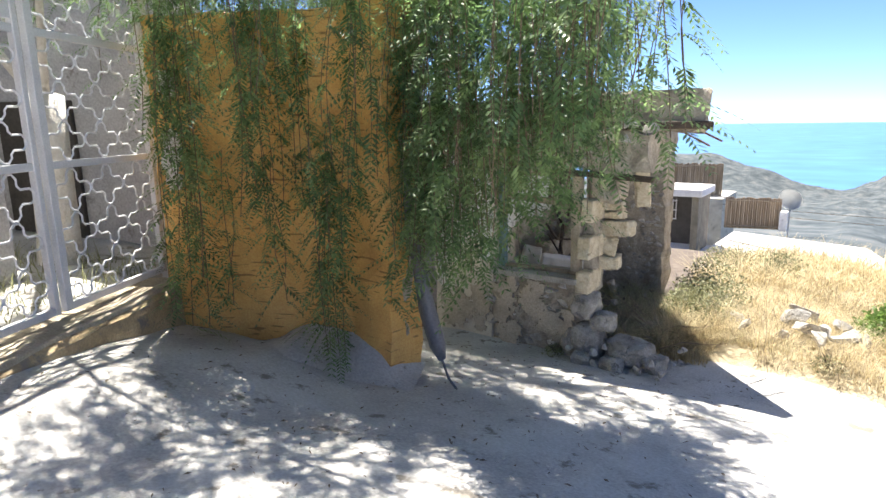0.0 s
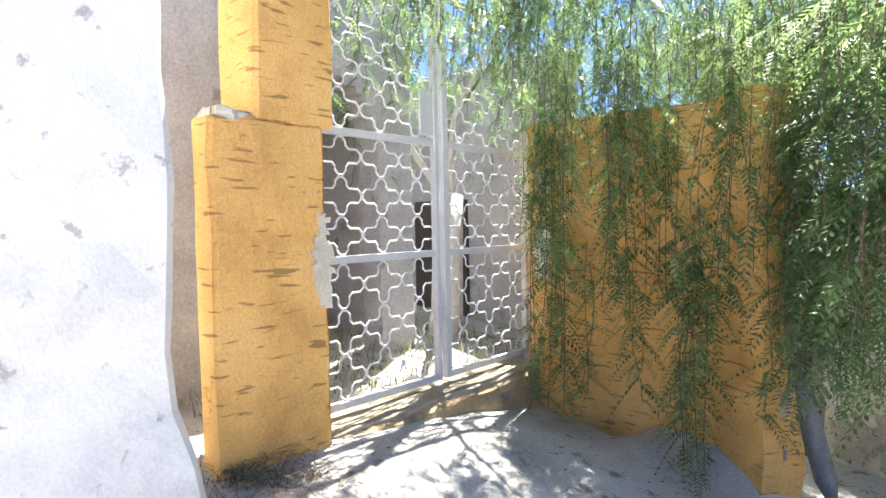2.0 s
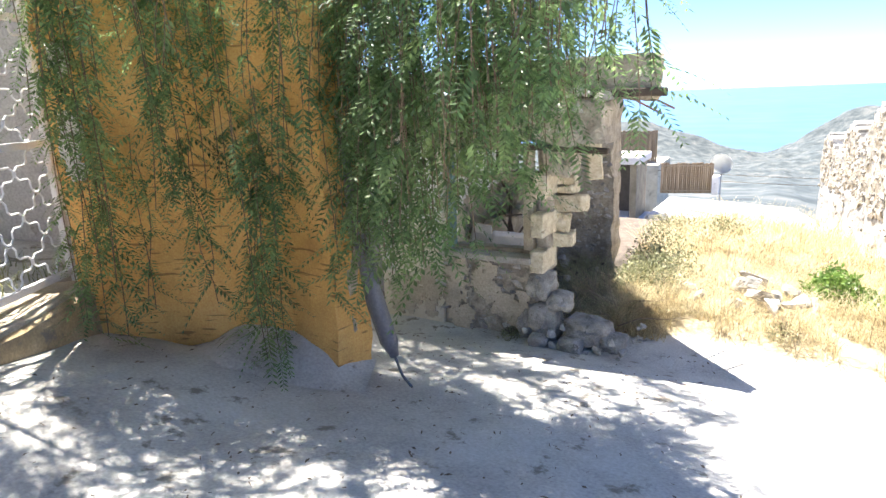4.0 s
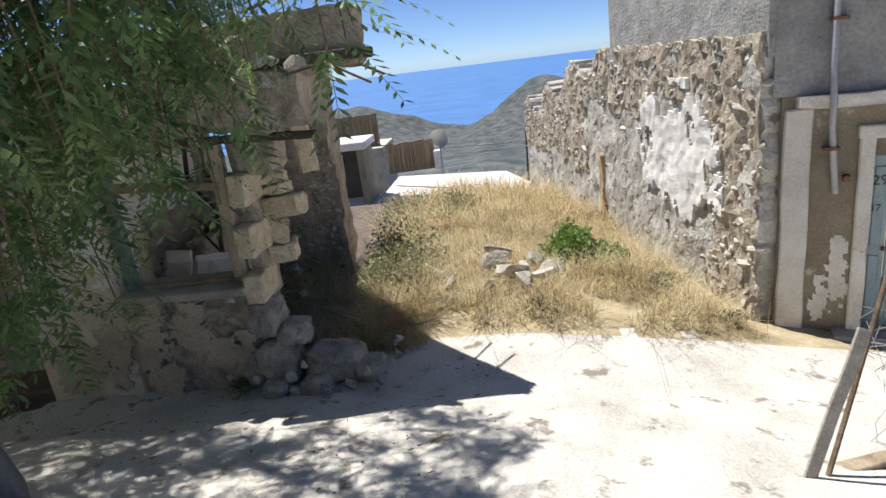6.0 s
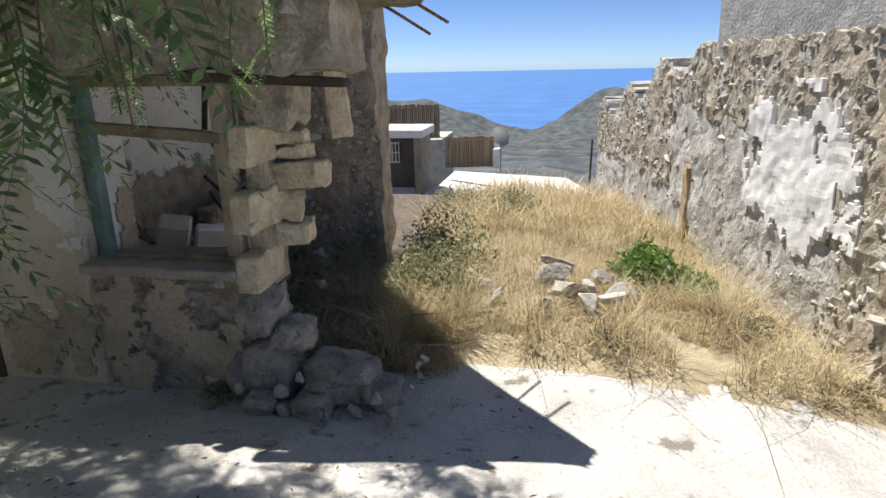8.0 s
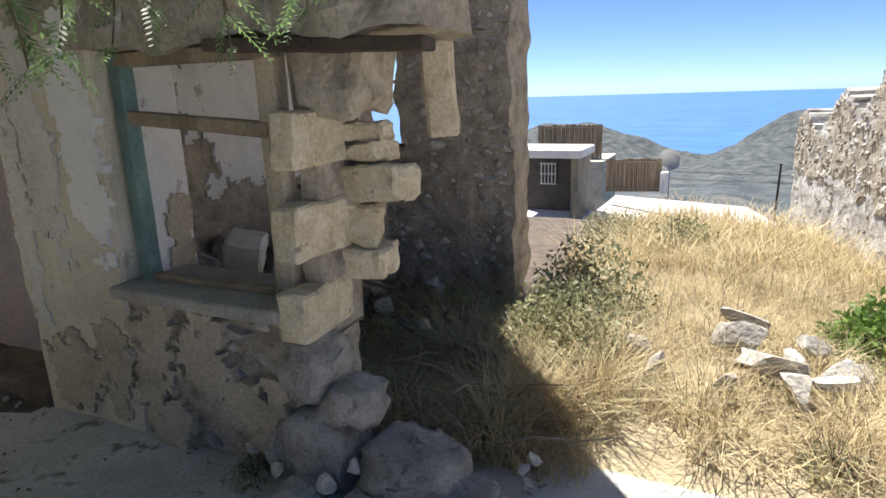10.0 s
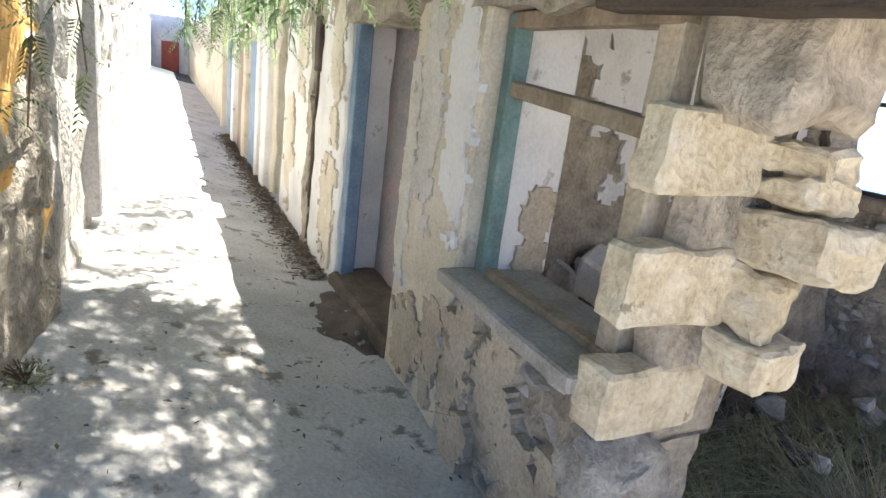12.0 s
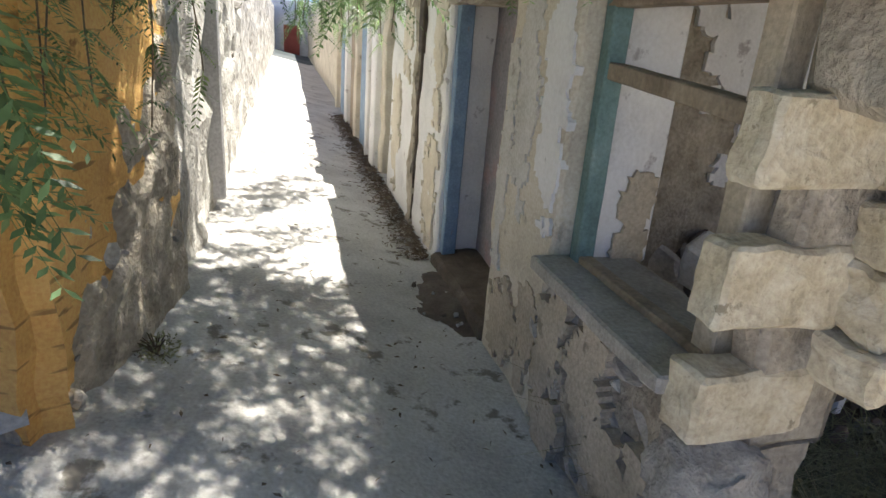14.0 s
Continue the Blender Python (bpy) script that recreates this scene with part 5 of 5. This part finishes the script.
def blades(leaves, x, y, z, h, lean, width, segs=2):
    a = nrng.uniform(0, 6.283)
    d = np.array([math.cos(a), math.sin(a), 0])
    s = np.array([-d[1], d[0], 0]) * width / 2
    p = np.array([x, y, z])
    for k in range(segs):
        t0, t1 = k / segs, (k + 1) / segs
        q0 = p + d * lean * h * t0 ** 2 + np.array([0, 0, h * t0 * (1 - 0.25 * lean * t0)])
        q1 = p + d * lean * h * t1 ** 2 + np.array([0, 0, h * t1 * (1 - 0.25 * lean * t1)])
        leaves.quads([[q0 - s * (1 - t0 * 0.8), q0 + s * (1 - t0 * 0.8), q1 + s * (1 - t1 * 0.8), q1 - s * (1 - t1 * 0.8)]])


def scatter(leaves, count, x0, x1, y0, y1, hmin, hmax, width, keep=None, lean=(0.3, 1.3), dz=0.0):
    for _ in range(count):
        x, y = nrng.uniform(x0, x1), nrng.uniform(y0, y1)
        if keep and not keep(x, y):
            continue
        clump = 0.45 + 1.1 * smooth_step(-0.35, 0.45, noise.noise(Vector((x * 2.3, y * 2.3, 17))))
        blades(leaves, x, y, height(x, y) - 0.02 + dz, clump * nrng.uniform(hmin, hmax), nrng.uniform(*lean), width)


def in_lot(x, y):
    if x > 6.5 - 0.127 * (y - 1.3) - 0.1:
        return False
    left = 2.75 - 0.02 * y
    return x > left and noise.noise(Vector((x * 1.3, y * 1.3, 9))) > -0.3


grass = Leaves()
scatter(grass, 15000, 2.5, 6.5, 0.75, 5.0, 0.06, 0.36, 0.008, in_lot)
scatter(grass, 9000, 1.6, 6.3, 5.0, 10.2, 0.15, 0.5, 0.016, lambda x, y: in_lot(x, y) or (x > 2.0 and y > 4))
scatter(grass, 6500, 2.1, 3.3, 0.4, 1.9, 0.08, 0.42, 0.007)
scatter(grass, 700, 5.15, 5.65, 1.85, 2.4, 0.2, 0.5, 0.006)
# mat of fallen straw
for _ in range(9000):
    x, y = nrng.uniform(2.5, 6.4), nrng.uniform(0.7, 6)
    if in_lot(x, y):
        blades(grass, x, y, height(x, y) + nrng.uniform(0, 0.12), nrng.uniform(0.05, 0.12), nrng.uniform(2, 4), 0.007)
g_ob = tagged(grass.build("dry_grass", M_DRY), "tall dry yellow grass filling the abandoned lot", "grass", kind="stuff")


def bush(name, centre, radius, count, material, label, leaf=0.05, squash=0.8):
    th = thing(name, label, "shrub")
    lv, st = Leaves(), bmesh.new()
    c = np.array(centre)
    for _ in range(count):
        d = nrng.normal(size=3)
        d /= np.linalg.norm(d)
        d[2] = abs(d[2])
        r = radius * nrng.uniform(0.25, 1.0) ** 0.6 * (1 + 0.35 * noise.noise(Vector((d[0] * 2, d[1] * 2, d[2] * 2 + c[0]))))
        p = c + d * r * np.array([1, 1, squash])
        e = nrng.normal(size=3)
        e /= np.linalg.norm(e)
        f = np.cross(e, nrng.normal(size=3))
        f /= np.linalg.norm(f) + 1e-6
        s = leaf * nrng.uniform(0.6, 1.3)
        lv.quads([[p, p + e * s * 0.5 + f * s * 0.22, p + e * s, p + e * s * 0.5 - f * s * 0.22]])
    for _ in range(14):
        d = nrng.normal(size=3)
        d[2] = abs(d[2]) + 0.5
        d /= np.linalg.norm(d)
        tube(st, [tuple(c), tuple(c + d * radius * 0.5 + [0, 0, 0.02]), tuple(c + d * radius * 0.95)], [0.008, 0.005, 0.003], 3)
    lv.build("foliage", material, th)
    part("stem_work", st, M_TWIG, th)
    return th


bush("green_shrub", (5.0, 3.1, height(5.0, 3.1)), 0.42, 2000, M_GREEN, "fresh green weed shrub by the rubble wall", 0.08, squash=1.25)
bush("green_shrub", (5.4, 2.75, height(5.4, 2.75)), 0.32, 1000, M_GREEN, "fresh green weed shrub by the rubble wall", 0.08, squash=1.1)
bush("grey_shrub", (2.85, 1.7, height(2.85, 1.7)), 0.5, 3600, M_WEED, "grey-green thorny shrub at the ruin's edge", 0.05, squash=1.25)
bush("grey_shrub", (2.8, 2.8, height(2.8, 2.8)), 0.6, 3200, M_WEED, "grey-green thorny shrub at the ruin's edge", 0.05, squash=1.2)
bush("grey_shrub", (3.3, 6.8, height(3.3, 6.8)), 0.6, 1500, M_WEED, "dark green weed clump at the lot's far edge", 0.06)
bush("grey_shrub", (2.3, 7.5, height(2.3, 7.5)), 0.7, 1500, M_WEED, "dark green weed clump at the lot's far edge", 0.06)
bush("grey_shrub", (5.75, 2.0, height(5.75, 2.0)), 0.25, 900, M_WEED, "small grey-green weed at the wall's foot", 0.04)
bush("low_weed", (6.2, 1.0, height(6.2, 1.0)), 0.16, 350, M_WEED, "low green weed at the lane's edge", 0.04)
bush("low_weed", (4.4, 0.95, height(4.4, 0.95)), 0.2, 400, M_WEED, "low green weed at the lane's edge", 0.03)
bush("low_weed", (1.75, -0.12, 0.02), 0.13, 500, M_WEED, "low dark weed at the ruin's foot", 0.025)
bush("low_weed", (0.55, -1.86, 0.3), 0.13, 350, M_WEED, "low dark weed at the alley wall's foot", 0.025)
bush("low_weed", (0.72, -6.15, 1.15), 0.14, 400, M_WEED, "green weed between pillar and white wall", 0.03)
weeds = Leaves()
scatter(weeds, 9000, 1.2, 3.1, 0.5, 3.2, 0.08, 0.38, 0.009, lambda x, y: x < 2.9 - 0.25 * y * (noise.noise(Vector((x * 2, y * 2, 0))) < -0.3), lean=(0.6, 2.2), dz=0.06)
tagged(weeds.build("weed_tangle", M_WEED), "dark tangle of weeds in the ruin's shade", "weeds", kind="stuff")
stalks = Leaves()
scatter(stalks, 5200, 2.2, 6.2, 0.55, 5.5, 0.12, 0.5, 0.006, lambda x, y: in_lot(x, y) and noise.noise(Vector((x * 1.7, y * 1.7, 21))) > 0.0, lean=(0.3, 2.6))
tufts = Leaves()
scatter(tufts, 3600, 2.4, 6.3, 0.7, 8.0, 0.08, 0.34, 0.009, lambda x, y: in_lot(x, y) and noise.noise(Vector((x * 1.9, y * 1.9, 41))) > 0.18, lean=(0.3, 1.8))
tagged(tufts.build("green_tufts", M_WEED), "grey-green weed tufts among the dry grass", "weeds", kind="stuff")
tagged(stalks.build("dead_stalks", M_TWIG), "brown dead weed stalks among the dry grass", "weeds", kind="stuff")
boughs = thing("dead_branches", "fallen dead branches lying in the weeds", "branch")
for _ in range(30):
    x, y = nrng.uniform(2.1, 3.0), nrng.uniform(0.2, 1.9)
    a, le = nrng.uniform(0, 6.28), nrng.uniform(0.3, 0.8)
    bm = bmesh.new()
    tube(bm, [(x + math.cos(a) * le * t, y + math.sin(a) * le * t, height(x, y) + 0.12 + 0.3 * t * le + 0.05 * math.sin(5 * t + a)) for t in (0, 0.35, 0.7, 1)], [0.008, 0.007, 0.005, 0.002], 5)
    part("branch", bm, M_TIMBER, boughs, smooth=True)
straw = Leaves()
for _ in range(420):
    x, y = 0.75 + nrng.normal() * 0.16, -6.0 + nrng.normal() * 0.25
    blades(straw, x, y, height(x, y) + nrng.uniform(0, 0.08), nrng.uniform(0.06, 0.16), nrng.uniform(1.5, 4), 0.006)
tagged(straw.build("straw_heap", M_TWIG), "small heap of dry twigs beside the gate pillar", "twigs", kind="stuff")
litter = Leaves()
for _ in range(1500):
    x, y = nrng.uniform(-8, 4.2), nrng.uniform(-5.5, 0.05)
    if x < 0.0 and y < -1.6:
        continue
    p = np.array([x, y, height(x, y) + 0.012])
    e, f = rand_unit_h() * nrng.uniform(0.008, 0.03), rand_unit_h() * 0.008
    litter.quads([[p - e, p - f, p + e, p + f + [0, 0, 0.006]]])
tagged(litter.build("leaf_litter", M_TWIG), "scattered dry leaf litter on the concrete lane", "litter", kind="stuff")
verge = Leaves()
for _ in range(5200):
    x = nrng.uniform(-11, -1.5)
    y = -abs(nrng.normal()) * 0.13 - 0.02
    q = np.array([x, y, height(x, y) + nrng.uniform(0.004, 0.05) * math.exp(y * 6)])
    e, w = rand_unit_h() * nrng.uniform(0.01, 0.05), rand_unit_h() * 0.012
    verge.quads([[q - e, q - w, q + e + [0, 0, 0.01], q + w + [0, 0, 0.008]]])
tagged(verge.build("leaf_drift", M_TWIG), "drift of brown leaves and earth along the house row", "litter", kind="stuff")
court = Leaves()
for _ in range(2600):
    s, o = nrng.uniform(-0.5, 3.2), nrng.uniform(-3.9, -0.5)
    p = g0 + gu * s + gn * o
    blades(court, p[0], p[1], court_height(s, o) - 0.01, nrng.uniform(0.05, 0.28), nrng.uniform(0.3, 1.5), 0.012)
tagged(court.build("courtyard_weeds", M_WEED), "low weeds covering the sunlit courtyard floor", "weeds", kind="stuff")
PALE_STONES = []
for me in STONES:
    me = me.copy()
    me.materials[0] = M_LIME
    PALE_STONES.append(me)
for k, (x, y, s) in enumerate(((4.05, 2.8, 0.28), (4.45, 2.5, 0.26), (4.15, 1.85, 0.36), (4.45, 1.8, 0.22), (3.5, 1.6, 0.2), (4.3, 2.1, 0.2), (3.3, 1.9, 0.24), (3.9, 1.5, 0.14), (4.75, 2.2, 0.2), (4.0, 2.2, 0.3), (4.6, 2.0, 0.24), (4.3, 1.6, 0.26))):
    ob = new("field_stone", PALE_STONES[k])
    ob.matrix_basis = Matrix.LocRotScale((x, y, height(x, y) + 0.1 + 0.25 * s), Euler((0.2 * k, 0.3, k)), (s * 1.5, s * 0.95, s * 0.6))
    tagged(ob, "pale broken stone lying in the dry grass", "stone", group="stones in the lot")

lw = Vector((6.56 - 5.15, 1.3 - 12.3, 0))
ln = Vector((lw.y, -lw.x, 0)).normalized()
iv, ifc = [], []
for _ in range(3600):
    a, z = rng.random(), rng.uniform(-1.0, 2.35)
    if not fill(lw.length * a, z) or not (bare_rubble(lw.length * a, z) or rng.random() < 0.1):
        continue
    me = rng.choice(STONES)
    k = len(iv)
    m = Matrix.LocRotScale(Vector((5.15, 12.3, z)) + lw * a + ln * rng.uniform(-0.04, 0.015), Euler([rng.uniform(0, 6) for _ in range(3)]), Vector([rng.uniform(0.04, 0.12)] * 3))
    iv += [m @ v.co for v in me.vertices]
    ifc += [[k + i for i in f.vertices] for f in me.polygons]
tagged(mesh_part("rubble_infill", iv, ifc, island_vary(mat("small_rubble", [(0.20, 0.18, 0.15), (0.40, 0.37, 0.32), (0.58, 0.55, 0.50)], 5.0, 0.95, 0.7, 45), 0.35), lot_wall), kind="stuff")

# ---- wall stones, last ----
stone_face(lot_wall, (5.15, 12.3), (6.56, 1.3), -1.0, 2.3, 300, 0.06, 0.22, -0.01, lambda s, z: fill(s, z) and bare_rubble(s, z))
stone_face(apron, (0.86, 0), (2.0, 0), 0.0, 0.82, 42, 0.08, 0.2, -0.02)
stone_face(lintel, (-0.3, 0), (2.7, 0), 2.16, 2.7, 60, 0.09, 0.2, -0.02)
stone_face(back, (0.0, 3.2), (2.0, 3.2), 0.2, 2.85, 290, 0.05, 0.14, 0.015, lambda s, z: not (0.2 < s < 1.0 and 1.22 < z < 2.3))
stone_face(bare, (1.34, -2.105), (-0.25, -1.84), 0.1, 1.9, 70, 0.07, 0.16, -0.025, lambda s, z: s > 0.22 and z < 0.15 + 0.95 * s)
stone_face(lane_wall, (-0.25, -1.86), (-8, -1.907), 0.0, 2.7, 220, 0.08, 0.22, -0.045)
